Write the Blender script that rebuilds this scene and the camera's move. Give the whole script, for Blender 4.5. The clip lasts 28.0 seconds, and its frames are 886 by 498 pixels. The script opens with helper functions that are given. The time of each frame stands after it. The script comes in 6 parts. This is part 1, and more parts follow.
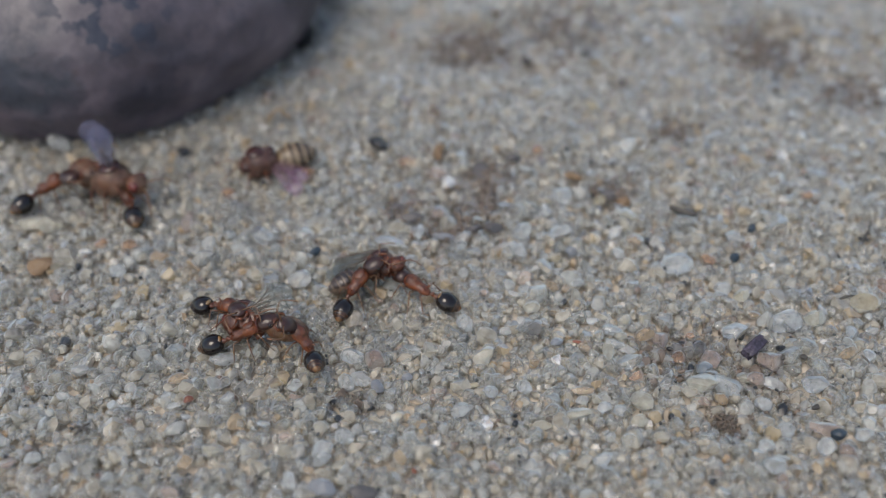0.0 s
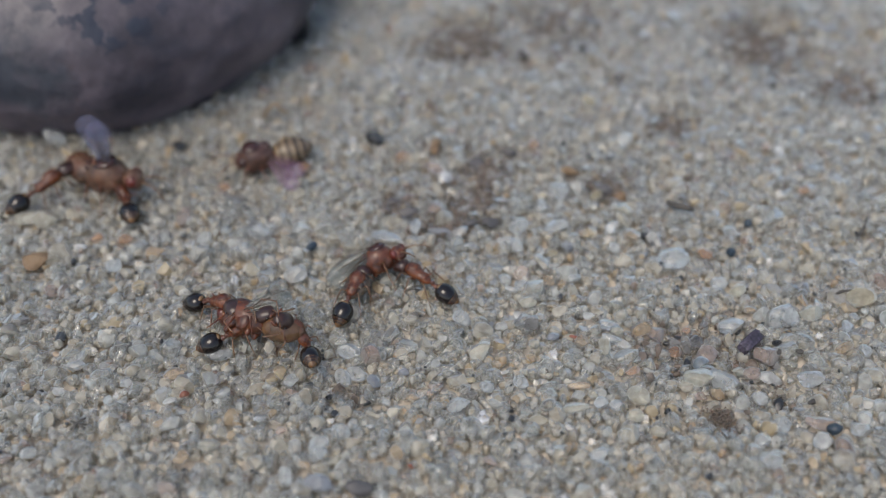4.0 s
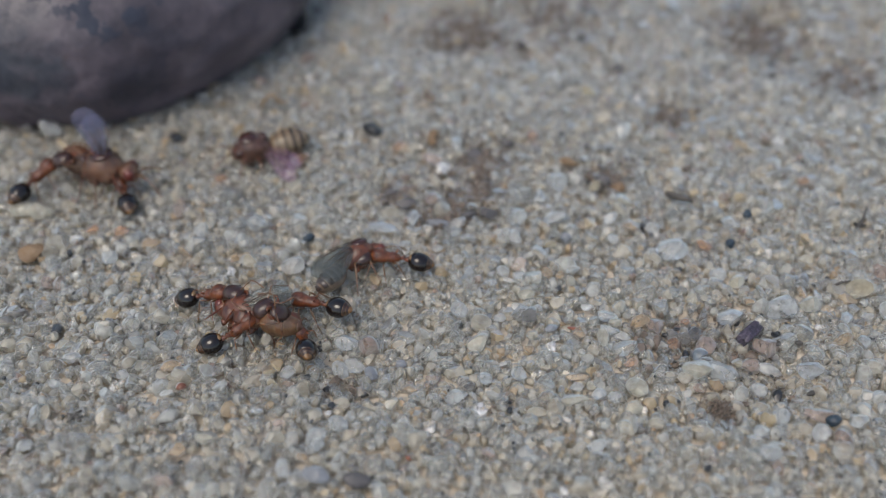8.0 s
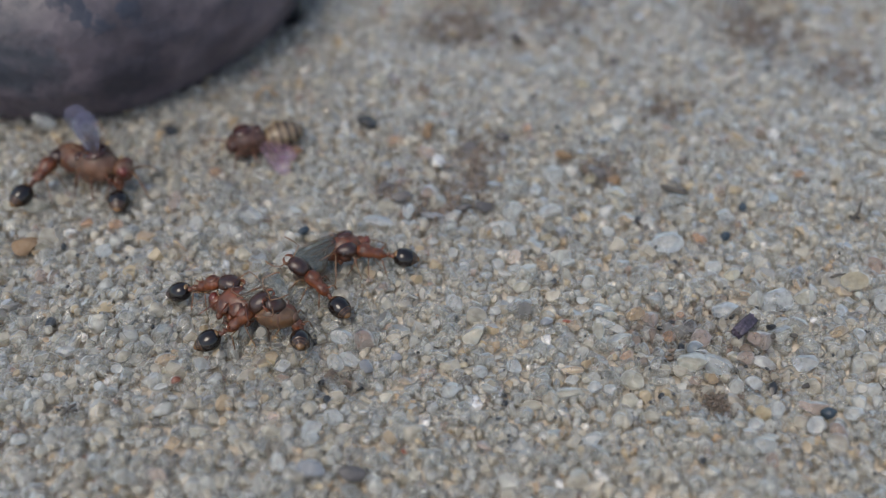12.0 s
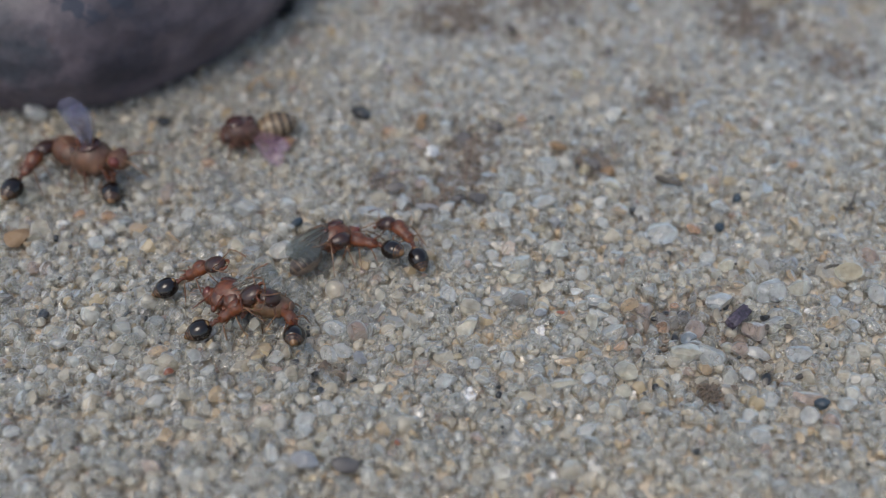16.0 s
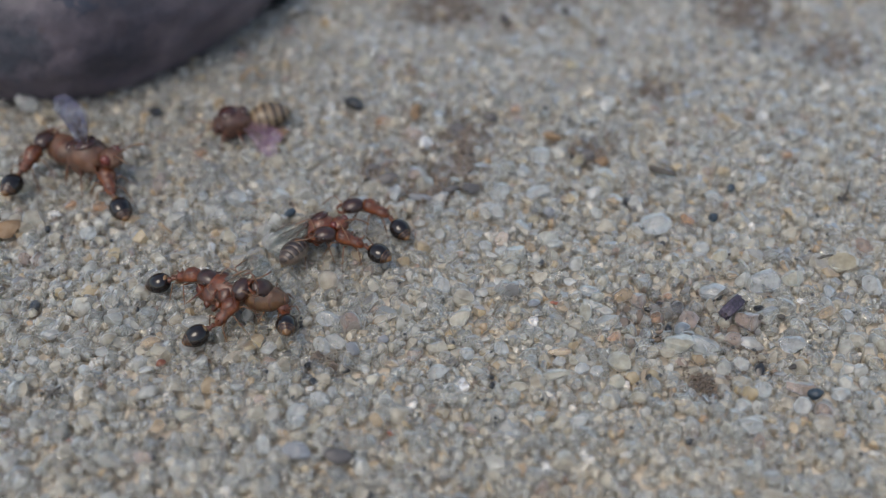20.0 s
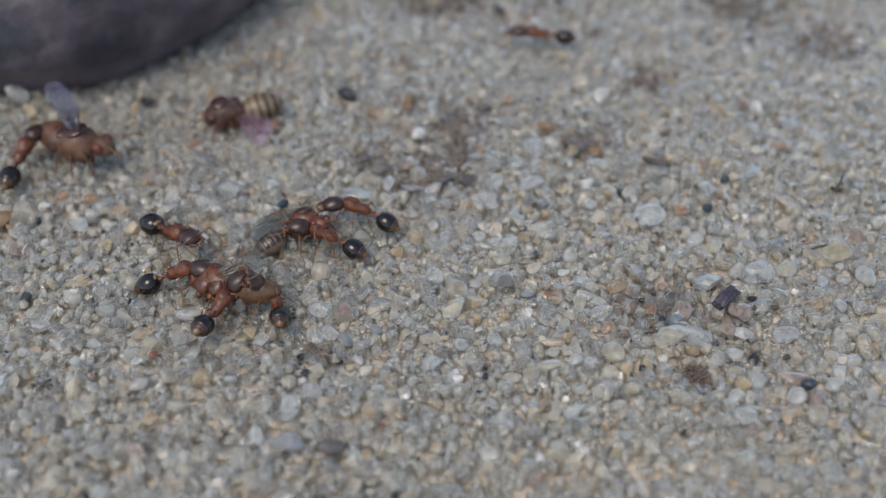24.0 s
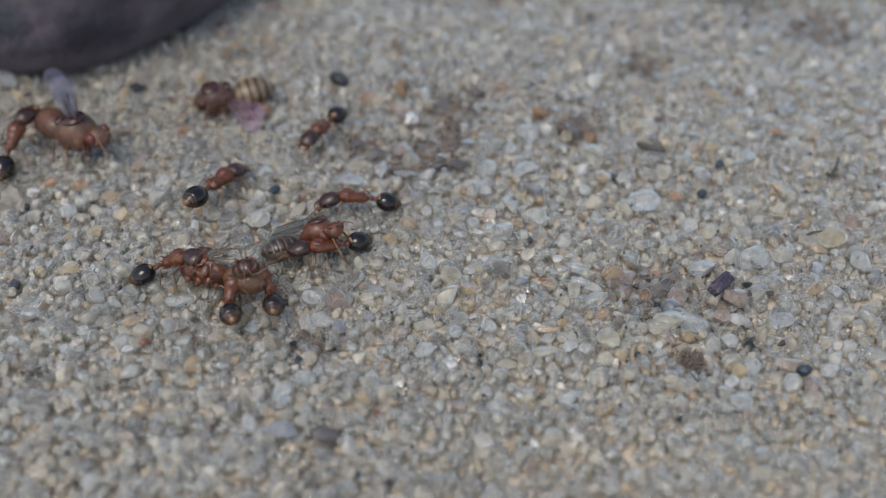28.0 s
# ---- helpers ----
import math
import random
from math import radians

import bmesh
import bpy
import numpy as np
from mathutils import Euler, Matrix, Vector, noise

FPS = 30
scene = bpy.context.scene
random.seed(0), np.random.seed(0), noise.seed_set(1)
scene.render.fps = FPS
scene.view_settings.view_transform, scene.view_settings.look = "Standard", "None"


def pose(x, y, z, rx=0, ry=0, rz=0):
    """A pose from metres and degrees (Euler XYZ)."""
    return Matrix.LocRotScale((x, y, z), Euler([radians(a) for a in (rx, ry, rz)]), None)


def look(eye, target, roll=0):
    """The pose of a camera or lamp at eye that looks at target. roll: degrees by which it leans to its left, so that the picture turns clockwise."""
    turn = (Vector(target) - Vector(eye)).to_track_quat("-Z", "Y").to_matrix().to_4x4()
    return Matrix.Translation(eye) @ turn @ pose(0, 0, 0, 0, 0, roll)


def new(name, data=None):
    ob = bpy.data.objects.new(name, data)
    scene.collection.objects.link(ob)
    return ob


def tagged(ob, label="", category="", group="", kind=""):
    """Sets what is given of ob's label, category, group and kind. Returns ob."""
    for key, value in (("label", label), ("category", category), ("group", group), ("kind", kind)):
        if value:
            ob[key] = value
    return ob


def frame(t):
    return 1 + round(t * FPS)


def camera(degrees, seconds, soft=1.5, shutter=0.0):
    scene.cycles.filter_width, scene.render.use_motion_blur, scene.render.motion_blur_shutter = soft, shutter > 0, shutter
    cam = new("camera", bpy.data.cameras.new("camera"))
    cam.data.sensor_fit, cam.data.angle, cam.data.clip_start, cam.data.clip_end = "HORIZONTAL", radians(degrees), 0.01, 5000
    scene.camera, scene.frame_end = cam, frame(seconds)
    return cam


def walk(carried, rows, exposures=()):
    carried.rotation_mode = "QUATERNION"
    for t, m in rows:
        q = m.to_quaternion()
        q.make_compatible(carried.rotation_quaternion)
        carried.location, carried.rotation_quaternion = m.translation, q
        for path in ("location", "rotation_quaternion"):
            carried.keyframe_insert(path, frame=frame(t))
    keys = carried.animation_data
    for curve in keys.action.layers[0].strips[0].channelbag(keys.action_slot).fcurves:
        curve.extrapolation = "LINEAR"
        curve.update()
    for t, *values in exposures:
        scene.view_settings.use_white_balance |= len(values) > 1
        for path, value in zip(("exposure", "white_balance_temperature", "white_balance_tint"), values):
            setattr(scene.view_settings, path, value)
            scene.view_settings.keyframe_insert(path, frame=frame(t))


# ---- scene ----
MM = 0.001  # the place is a hand's width of sand: sizes below are in millimetres


def mm(x, y, z, rx=0, ry=0, rz=0):
    return pose(x * MM, y * MM, z * MM, rx, ry, rz)


# ---- camera: a phone held close over the sand, drifting slowly ----
cam = camera(49, 28.0, soft=1.0)
cam.data.dof.use_dof = True
cam.data.dof.focus_distance = 28.3 * MM
cam.data.dof.aperture_fstop = 49.0
walk(cam, [
    (0, mm(-0.109, -22.768, 21.306, 48.433, 0.325, 0.568)),
    (1, mm(-0.096, -22.772, 21.281, 48.400, 0.298, 0.553)),
    (2, mm(-0.089, -22.762, 21.282, 48.315, 0.284, 0.520)),
    (3, mm(-0.091, -22.753, 21.286, 48.227, 0.257, 0.473)),
    (3.5, mm(-0.099, -22.753, 21.283, 48.198, 0.230, 0.447)),
    (5.5, mm(-0.090, -22.725, 21.262, 47.999, 0.170, 0.345)),
    (6, mm(-0.066, -22.725, 21.258, 47.969, 0.199, 0.350)),
    (6.5, mm(-0.099, -22.656, 21.187, 47.765, 0.212, 0.382)),
    (7, mm(-0.088, -22.651, 21.187, 47.721, 0.206, 0.364)),
    (8, mm(-0.072, -22.646, 21.177, 47.647, 0.188, 0.329)),
    (9, mm(-0.062, -22.644, 21.160, 47.580, 0.162, 0.291)),
    (10, mm(-0.057, -22.642, 21.142, 47.504, 0.130, 0.245)),
    (11, mm(-0.053, -22.633, 21.131, 47.402, 0.095, 0.189)),
    (12, mm(-0.049, -22.615, 21.133, 47.259, 0.059, 0.118)),
    (12.5, mm(-0.047, -22.601, 21.141, 47.166, 0.041, 0.076)),
    (14.5, mm(0.003, -22.596, 21.074, 46.998, 0.002, 0.006)),
    (15, mm(0.005, -22.593, 21.077, 46.926, -0.023, -0.033)),
    (16, mm(0.013, -22.586, 21.069, 46.792, -0.069, -0.102)),
    (17, mm(0.027, -22.576, 21.049, 46.669, -0.109, -0.163)),
    (18, mm(0.047, -22.566, 21.023, 46.552, -0.142, -0.217)),
    (19, mm(0.070, -22.557, 20.998, 46.434, -0.169, -0.268)),
    (20, mm(0.095, -22.550, 20.981, 46.312, -0.191, -0.317)),
    (21, mm(0.122, -22.548, 20.977, 46.181, -0.208, -0.368)),
    (21.5, mm(0.135, -22.548, 20.983, 46.110, -0.215, -0.394)),
    (23.5, mm(0.118, -22.518, 20.896, 45.927, -0.340, -0.588)),
    (24, mm(0.106, -22.513, 20.875, 45.876, -0.403, -0.626)),
    (25, mm(0.100, -22.507, 20.840, 45.766, -0.482, -0.722)),
    (26, mm(0.089, -22.497, 20.808, 45.635, -0.567, -0.848)),
    (27, mm(0.034, -22.466, 20.768, 45.471, -0.740, -1.005)),
    (27.5, mm(0.018, -22.405, 20.676, 45.273, -0.735, -0.999)),
    (28, mm(0.039, -22.390, 20.672, 45.184, -0.716, -1.041)),
], [(0, 0.61, 7250, 10), (28, 0.61, 7250, 10)])

# ---- light: a pale open sky, the sun behind thin cloud ----
world = bpy.data.worlds.new("sky")
scene.world = world
world.use_nodes = True
wt = world.node_tree
sky = wt.nodes.new("ShaderNodeTexSky")
sky.sky_type = 'NISHITA'
sky.sun_disc = False
sky.sun_elevation = radians(62)
sky.sun_rotation = radians(-142)
sky.dust_density = 1.5
sky.air_density = 1.0
wt.links.new(sky.outputs[0], wt.nodes["Background"].inputs[0])
wt.nodes["Background"].inputs[1].default_value = 0.15
sun_data = bpy.data.lights.new("sun", 'SUN')
sun_data.energy = 1.15
sun_data.angle = radians(30)
sun_data.color = (1.0, 0.98, 0.95)
sun = new("sun", sun_data)
sun.matrix_world = look((-0.28, -0.36, 0.88), (0, 0, 0))


# ---- materials ----
def material(name):
    m = bpy.data.materials.new(name)
    m.use_nodes = True
    nt = m.node_tree
    return m, nt, nt.nodes["Principled BSDF"]


def node(nt, kind, **values):
    n = nt.nodes.new(kind)
    for key, value in values.items():
        n.inputs[key].default_value = value
    return n


def noise_tex(nt, scale, detail=4.0, rough=0.55):
    co = nt.nodes.new("ShaderNodeTexCoord")
    n = node(nt, "ShaderNodeTexNoise", Scale=scale, Detail=detail, Roughness=rough)
    nt.links.new(co.outputs["Object"], n.inputs["Vector"])
    return n


def ramp(nt, source, stops):
    r = nt.nodes.new("ShaderNodeValToRGB")
    while len(r.color_ramp.elements) < len(stops):
        r.color_ramp.elements.new(0.5)
    for e, (at_, c) in zip(r.color_ramp.elements, stops):
        e.position, e.color = at_, (*c, 1)
    nt.links.new(source, r.inputs[0])
    return r


def blend(nt, fac, a, b, mode='MIX'):
    n = nt.nodes.new("ShaderNodeMix")
    n.data_type, n.blend_type = 'RGBA', mode
    for slot, v in ((0, fac), (6, a), (7, b)):
        if isinstance(v, (int, float)):
            n.inputs[slot].default_value = v
        elif isinstance(v, tuple):
            n.inputs[slot].default_value = (*v, 1)
        else:
            nt.links.new(v, n.inputs[slot])
    return n.outputs[2]


def bump(nt, bsdf, height, strength, distance):
    b = node(nt, "ShaderNodeBump", Strength=strength, Distance=distance)
    nt.links.new(height, b.inputs["Height"])
    nt.links.new(b.outputs[0], bsdf.inputs["Normal"])


def grain_material(name, stops, clear, rough, islands=True):
    """Mineral grain: colour by grain; part glass, part cloudy body that lets light through, worn glossy skin."""
    m, nt, b = material(name)
    if islands:
        pick = nt.nodes.new("ShaderNodeNewGeometry").outputs["Random Per Island"]
    else:
        pick = nt.nodes.new("ShaderNodeObjectInfo").outputs["Random"]
    tone = ramp(nt, pick, stops)
    cloud = noise_tex(nt, 3800, 4)
    shade = ramp(nt, cloud.outputs[0], [(0.3, (0.84, 0.81, 0.77)), (0.6, (1, 1, 1))])
    colour = blend(nt, 0.7, tone.outputs[0], shade.outputs[0], 'MULTIPLY')
    nt.links.new(colour, b.inputs["Base Color"])
    wear = noise_tex(nt, 9000, 3)
    r = node(nt, "ShaderNodeMapRange", **{"From Min": 0.3, "From Max": 0.7, "To Min": rough * 0.4, "To Max": rough * 1.5})
    nt.links.new(wear.outputs[0], r.inputs["Value"])
    nt.links.new(r.outputs[0], b.inputs["Roughness"])
    b.inputs["IOR"].default_value = 1.46
    dent = node(nt, "ShaderNodeBump", Strength=0.28, Distance=0.00005)
    pits = noise_tex(nt, 5200, 5, 0.6)
    nt.links.new(pits.outputs[0], dent.inputs["Height"])
    nt.links.new(dent.outputs[0], b.inputs["Normal"])
    if clear > 0.05:
        # cloudy body that passes light on, clearer places that show what lies below, a worn skin
        faced = node(nt, "ShaderNodeBsdfDiffuse")
        passed = node(nt, "ShaderNodeBsdfTranslucent")
        nt.links.new(colour, faced.inputs[0])
        nt.links.new(colour, passed.inputs[0])
        cloudy = nt.nodes.new("ShaderNodeMixShader")
        cloudy.inputs[0].default_value = min(0.58, 0.36 + 0.4 * clear)
        nt.links.new(faced.outputs[0], cloudy.inputs[1])
        nt.links.new(passed.outputs[0], cloudy.inputs[2])
        see = nt.nodes.new("ShaderNodeBsdfTransparent")
        nt.links.new(blend(nt, 0.85, tone.outputs[0], (1.0, 1.0, 1.0)), see.inputs["Color"])
        lens = nt.nodes.new("ShaderNodeBsdfGlass")
        lens.inputs["IOR"].default_value = 1.38
        lens.inputs["Roughness"].default_value = 0.08
        nt.links.new(blend(nt, 0.85, tone.outputs[0], (1.0, 1.0, 1.0)), lens.inputs["Color"])
        window = nt.nodes.new("ShaderNodeMixShader")
        window.inputs[0].default_value = 0.4
        nt.links.new(see.outputs[0], window.inputs[1])
        nt.links.new(lens.outputs[0], window.inputs[2])
        fog = node(nt, "ShaderNodeMapRange", **{"From Min": 0.32, "From Max": 0.66, "To Min": min(0.93, clear * 1.12), "To Max": max(0.0, clear * 1.15 - 0.22)})
        nt.links.new(cloud.outputs[0], fog.inputs["Value"])
        body = nt.nodes.new("ShaderNodeMixShader")
        nt.links.new(fog.outputs[0], body.inputs[0])
        nt.links.new(cloudy.outputs[0], body.inputs[1])
        nt.links.new(window.outputs[0], body.inputs[2])
        # pale edges: added sheen and edge gloss imitate light refracted at the grain's rim
        bloom = node(nt, "ShaderNodeBsdfSheen", Color=(1.0, 1.0, 1.0, 1), Roughness=0.2)
        frosted = nt.nodes.new("ShaderNodeAddShader")
        nt.links.new(body.outputs[0], frosted.inputs[0])
        nt.links.new(bloom.outputs[0], frosted.inputs[1])
        gloss = nt.nodes.new("ShaderNodeBsdfGlossy")
        gloss.distribution = 'MULTI_GGX'
        gloss.inputs["Roughness"].default_value = 0.34
        for skin_part in (bloom, gloss):
            nt.links.new(dent.outputs[0], skin_part.inputs["Normal"])
        rim = nt.nodes.new("ShaderNodeLayerWeight")
        rim.inputs["Blend"].default_value = 0.5
        nt.links.new(dent.outputs[0], rim.inputs["Normal"])
        soft = node(nt, "ShaderNodeMapRange", **{"From Min": 0.3, "From Max": 0.72, "To Min": 0.03, "To Max": 0.92})
        soft.interpolation_type = 'SMOOTHSTEP'
        nt.links.new(rim.outputs["Facing"], soft.inputs["Value"])
        skin = nt.nodes.new("ShaderNodeMixShader")
        nt.links.new(soft.outputs[0], skin.inputs[0])
        nt.links.new(frosted.outputs[0], skin.inputs[1])
        nt.links.new(gloss.outputs[0], skin.inputs[2])
        nt.links.new(skin.outputs[0], nt.nodes["Material Output"].inputs[0])
    return m


M_CLEAR = grain_material("clear_quartz", [(0, (0.85, 0.89, 0.87)), (0.22, (0.9, 0.91, 0.85)), (0.5, (0.91, 0.88, 0.79)), (0.78, (0.88, 0.9, 0.83)), (0.9, (0.9, 0.86, 0.79)), (1, (0.91, 0.94, 0.91))], 0.85, 0.22)
M_MILKY = grain_material("milky_quartz", [(0, (0.8, 0.82, 0.79)), (0.5, (0.83, 0.83, 0.77)), (1, (0.82, 0.82, 0.78))], 0.6, 0.34)
M_BEIGE = grain_material("beige_quartz", [(0, (0.85, 0.77, 0.63)), (0.5, (0.84, 0.79, 0.67)), (1, (0.88, 0.83, 0.7))], 0.6, 0.34)
M_OCHRE = grain_material("ochre_feldspar", [(0, (0.68, 0.54, 0.37)), (0.5, (0.75, 0.64, 0.44)), (1, (0.66, 0.49, 0.33))], 0.45, 0.38)
M_ROSE = grain_material("rose_quartz", [(0, (0.62, 0.47, 0.4)), (0.6, (0.68, 0.57, 0.5)), (1, (0.55, 0.36, 0.28))], 0.65, 0.38)
M_GREY = grain_material("grey_chert", [(0, (0.4, 0.4, 0.41)), (0.5, (0.46, 0.44, 0.4)), (1, (0.36, 0.36, 0.36))], 0.6, 0.4)
M_BROWN = grain_material("brown_soil_crumb", [(0, (0.11, 0.088, 0.072)), (0.5, (0.19, 0.15, 0.12)), (1, (0.085, 0.07, 0.058))], 0.0, 0.75)
M_BLACK = grain_material("black_mineral", [(0, (0.025, 0.03, 0.035)), (0.6, (0.05, 0.055, 0.06)), (1, (0.02, 0.02, 0.022))], 0.0, 0.35)

# the clearest grains: plain glassy quartz with a frosted skin
M_GLASS, nt, b = material("glassy_quartz")
tint = ramp(nt, nt.nodes.new("ShaderNodeNewGeometry").outputs["Random Per Island"], [(0, (0.95, 0.97, 1.0)), (0.5, (1.0, 0.96, 0.88)), (1, (1.0, 0.92, 0.78))])
nt.links.new(tint.outputs[0], b.inputs["Base Color"])
frost = noise_tex(nt, 5200, 4)
haze = node(nt, "ShaderNodeMapRange", **{"From Min": 0.35, "From Max": 0.7, "To Min": 0.9, "To Max": 0.4})
nt.links.new(frost.outputs[0], haze.inputs["Value"])
nt.links.new(haze.outputs[0], b.inputs["Transmission Weight"])
b.inputs["Roughness"].default_value = 0.2
b.inputs["IOR"].default_value = 1.4
GRAINS = [M_CLEAR, M_MILKY, M_BEIGE, M_OCHRE, M_ROSE, M_GREY, M_BROWN, M_BLACK, M_GLASS]


def single(name, colour, clear=0.2, rough=0.35):
    dark = tuple(c * 0.86 for c in colour)
    return grain_material(name, [(0, dark), (0.5, colour), (1, dark)], clear, rough, islands=False)


S_ORANGE = single("orange_grain", (0.78, 0.5, 0.32), 0.66)
S_AMBER = single("amber_grain", (0.8, 0.63, 0.43), 0.68)
S_YELLOW = single("yellow_grain", (0.84, 0.75, 0.55), 0.6)
S_TAN = single("tan_grain", (0.86, 0.83, 0.7), 0.62)
S_WHITE = single("white_grain", (0.9, 0.92, 0.9), 0.66, 0.3)
S_BLUE = single("bluish_clear_grain", (0.85, 0.89, 0.89), 0.7, 0.18)
S_SLATE = single("slate_grain", (0.028, 0.045, 0.062), 0.0, 0.45)
S_DARK = single("dark_grain", (0.09, 0.085, 0.085), 0.0, 0.5)
S_BLACK = single("black_grain", (0.02, 0.022, 0.025), 0.0, 0.35)
S_BROWN = single("brown_crumb", (0.2, 0.13, 0.075), 0.0, 0.75)
S_RED = single("red_grain", (0.4, 0.16, 0.1), 0.3)
S_SKY = single("blue_grain", (0.36, 0.42, 0.47), 0.5, 0.3)
S_ROSE = single("rose_grain", (0.74, 0.6, 0.52), 0.65, 0.35)
S_GREY = single("grey_grain", (0.33, 0.35, 0.38), 0.15, 0.4)

# sand sheet under the loose grains
M_BED, nt, b = material("packed_sand")
vor = node(nt, "ShaderNodeTexVoronoi", Scale=2600)
co = nt.nodes.new("ShaderNodeTexCoord")
nt.links.new(co.outputs["Object"], vor.inputs["Vector"])
tones = ramp(nt, vor.outputs["Color"], [(0, (0.5, 0.45, 0.38)), (0.5, (0.56, 0.51, 0.44)), (0.8, (0.6, 0.55, 0.48)), (1, (0.4, 0.35, 0.28))])
stain = noise_tex(nt, 130, 5)
stains = ramp(nt, stain.outputs[0], [(0.35, (0.75, 0.7, 0.64)), (0.65, (1, 1, 1))])
nt.links.new(blend(nt, 1.0, tones.outputs[0], stains.outputs[0], 'MULTIPLY'), b.inputs["Base Color"])
b.inputs["Roughness"].default_value = 0.75
bump(nt, b, vor.outputs["Distance"], 0.8, 0.0002)

# river pebble: dark mauve-brown, paler patch on one shoulder, blue-black stain, black flecks
M_STONE, nt, b = material("mauve_pebble")


def spot(x, y, z, inner, outer):
    """1 near a place on the pebble, ragged towards its edge."""
    co = nt.nodes.new("ShaderNodeTexCoord")
    d = nt.nodes.new("ShaderNodeVectorMath")
    d.operation = 'DISTANCE'
    d.inputs[1].default_value = (x * MM, y * MM, z * MM)
    nt.links.new(co.outputs["Object"], d.inputs[0])
    rag = noise_tex(nt, 420, 6, 0.65)
    add = nt.nodes.new("ShaderNodeMath")
    add.operation = 'MULTIPLY_ADD'
    add.inputs[1].default_value = 0.0045
    nt.links.new(rag.outputs[0], add.inputs[0])
    nt.links.new(d.outputs["Value"], add.inputs[2])
    return node_range(add.outputs[0], (inner + 2.2) * MM, (outer + 2.2) * MM)


def node_range(source, lo, hi):
    r = node(nt, "ShaderNodeMapRange", **{"From Min": lo, "From Max": hi, "To Min": 1.0, "To Max": 0.0})
    nt.links.new(source, r.inputs["Value"])
    return r.outputs[0]


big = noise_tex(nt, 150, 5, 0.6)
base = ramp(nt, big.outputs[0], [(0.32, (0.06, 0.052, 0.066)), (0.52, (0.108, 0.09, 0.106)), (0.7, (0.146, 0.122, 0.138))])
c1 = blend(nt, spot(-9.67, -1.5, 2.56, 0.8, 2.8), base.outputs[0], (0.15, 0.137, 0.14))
c1 = blend(nt, spot(-10.51, -2.04, 0.68, 0.8, 1.7), c1, (0.03, 0.036, 0.05))
c1 = blend(nt, spot(-10.85, -0.76, 0.15, 0.6, 1.5), c1, (0.03, 0.036, 0.05))
# shade along the pebble's lower front edge, put into its colour as two dark patches
c1 = blend(nt, spot(-8.24, -5.56, -0.24, 0.4, 1.6), c1, (0.04, 0.035, 0.05))
c1 = blend(nt, spot(-9.12, -4.52, -0.79, 0.3, 1.4), c1, (0.035, 0.032, 0.046))
c1 = blend(nt, spot(-10.04, -3.11, 0.81, 0.2, 0.6), c1, (0.06, 0.03, 0.028))
mottle = noise_tex(nt, 330, 6, 0.7)
mottles = ramp(nt, mottle.outputs[0], [(0.36, (0.58, 0.56, 0.6)), (0.62, (1.15, 1.1, 1.1))])
c1 = blend(nt, 1.0, c1, mottles.outputs[0], 'MULTIPLY')
fleck = noise_tex(nt, 1000, 3, 0.55)
fleck_mask = ramp(nt, fleck.outputs[0], [(0.52, (0, 0, 0)), (0.56, (0.95, 0.95, 0.95))])
near = spot(-8.7, -3.8, 2.42, 1.3, 2.4)
freckled = blend(nt, near, (0.25, 0.25, 0.25), fleck_mask.outputs[0])
dots = blend(nt, 1.0, fleck_mask.outputs[0], freckled, 'MULTIPLY')
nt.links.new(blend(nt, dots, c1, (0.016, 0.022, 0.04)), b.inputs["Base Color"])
b.inputs["Roughness"].default_value = 0.58
bump(nt, b, fleck.outputs[0], 0.5, 0.0003)


def chitin(name, dark, light, rough=0.3, scale=5200, sub=0.12, relief=0.35):
    m, nt, b = material(name)
    n = noise_tex(nt, scale, 4, 0.6)
    tone = ramp(nt, n.outputs[0], [(0.34, dark), (0.68, light)])
    nt.links.new(tone.outputs[0], b.inputs["Base Color"])
    b.inputs["Roughness"].default_value = rough
    b.inputs["Subsurface Weight"].default_value = sub
    b.inputs["Subsurface Radius"].default_value = (1.0, 0.45, 0.2)
    b.inputs["Subsurface Scale"].default_value = 0.00012
    b.inputs["Coat Weight"].default_value = 0.12
    b.inputs["Coat Roughness"].default_value = 0.12
    fine = noise_tex(nt, 15000, 5, 0.65)
    bump(nt, b, fine.outputs[0], relief, 0.00003)
    return m


C_THORAX = chitin("amber_chitin", (0.04, 0.009, 0.0035), (0.18, 0.048, 0.013), 0.36, 4600, sub=0.25, relief=0.6)
C_HEAD = chitin("brown_chitin", (0.016, 0.0065, 0.005), (0.042, 0.015, 0.009), 0.3)
C_WAIST = chitin("waist_chitin", (0.045, 0.0105, 0.004), (0.165, 0.046, 0.013), 0.36, 4600, sub=0.25, relief=0.5)
C_GASTER = chitin("black_chitin", (0.004, 0.003, 0.003), (0.012, 0.007, 0.005), 0.15, sub=0.0, relief=0.03)
C_GASTER.node_tree.nodes["Principled BSDF"].inputs["IOR"].default_value = 1.5
C_GASTER.node_tree.nodes["Principled BSDF"].inputs["Coat Weight"].default_value = 0.0
C_BAND = chitin("brown_gaster_band", (0.09, 0.042, 0.014), (0.18, 0.09, 0.032), 0.22)
C_EDGE = chitin("gaster_edge", (0.06, 0.028, 0.012), (0.12, 0.06, 0.024), 0.2)
C_TIP = chitin("dark_brown_gaster_end", (0.018, 0.009, 0.006), (0.045, 0.02, 0.01), 0.15)
C_RIM = chitin("pale_gaster_spot", (0.12, 0.066, 0.028), (0.2, 0.12, 0.055), 0.25)
C_LEG = chitin("leg_chitin", (0.08, 0.0357, 0.018), (0.16, 0.085, 0.0405), 0.4, sub=0.3)
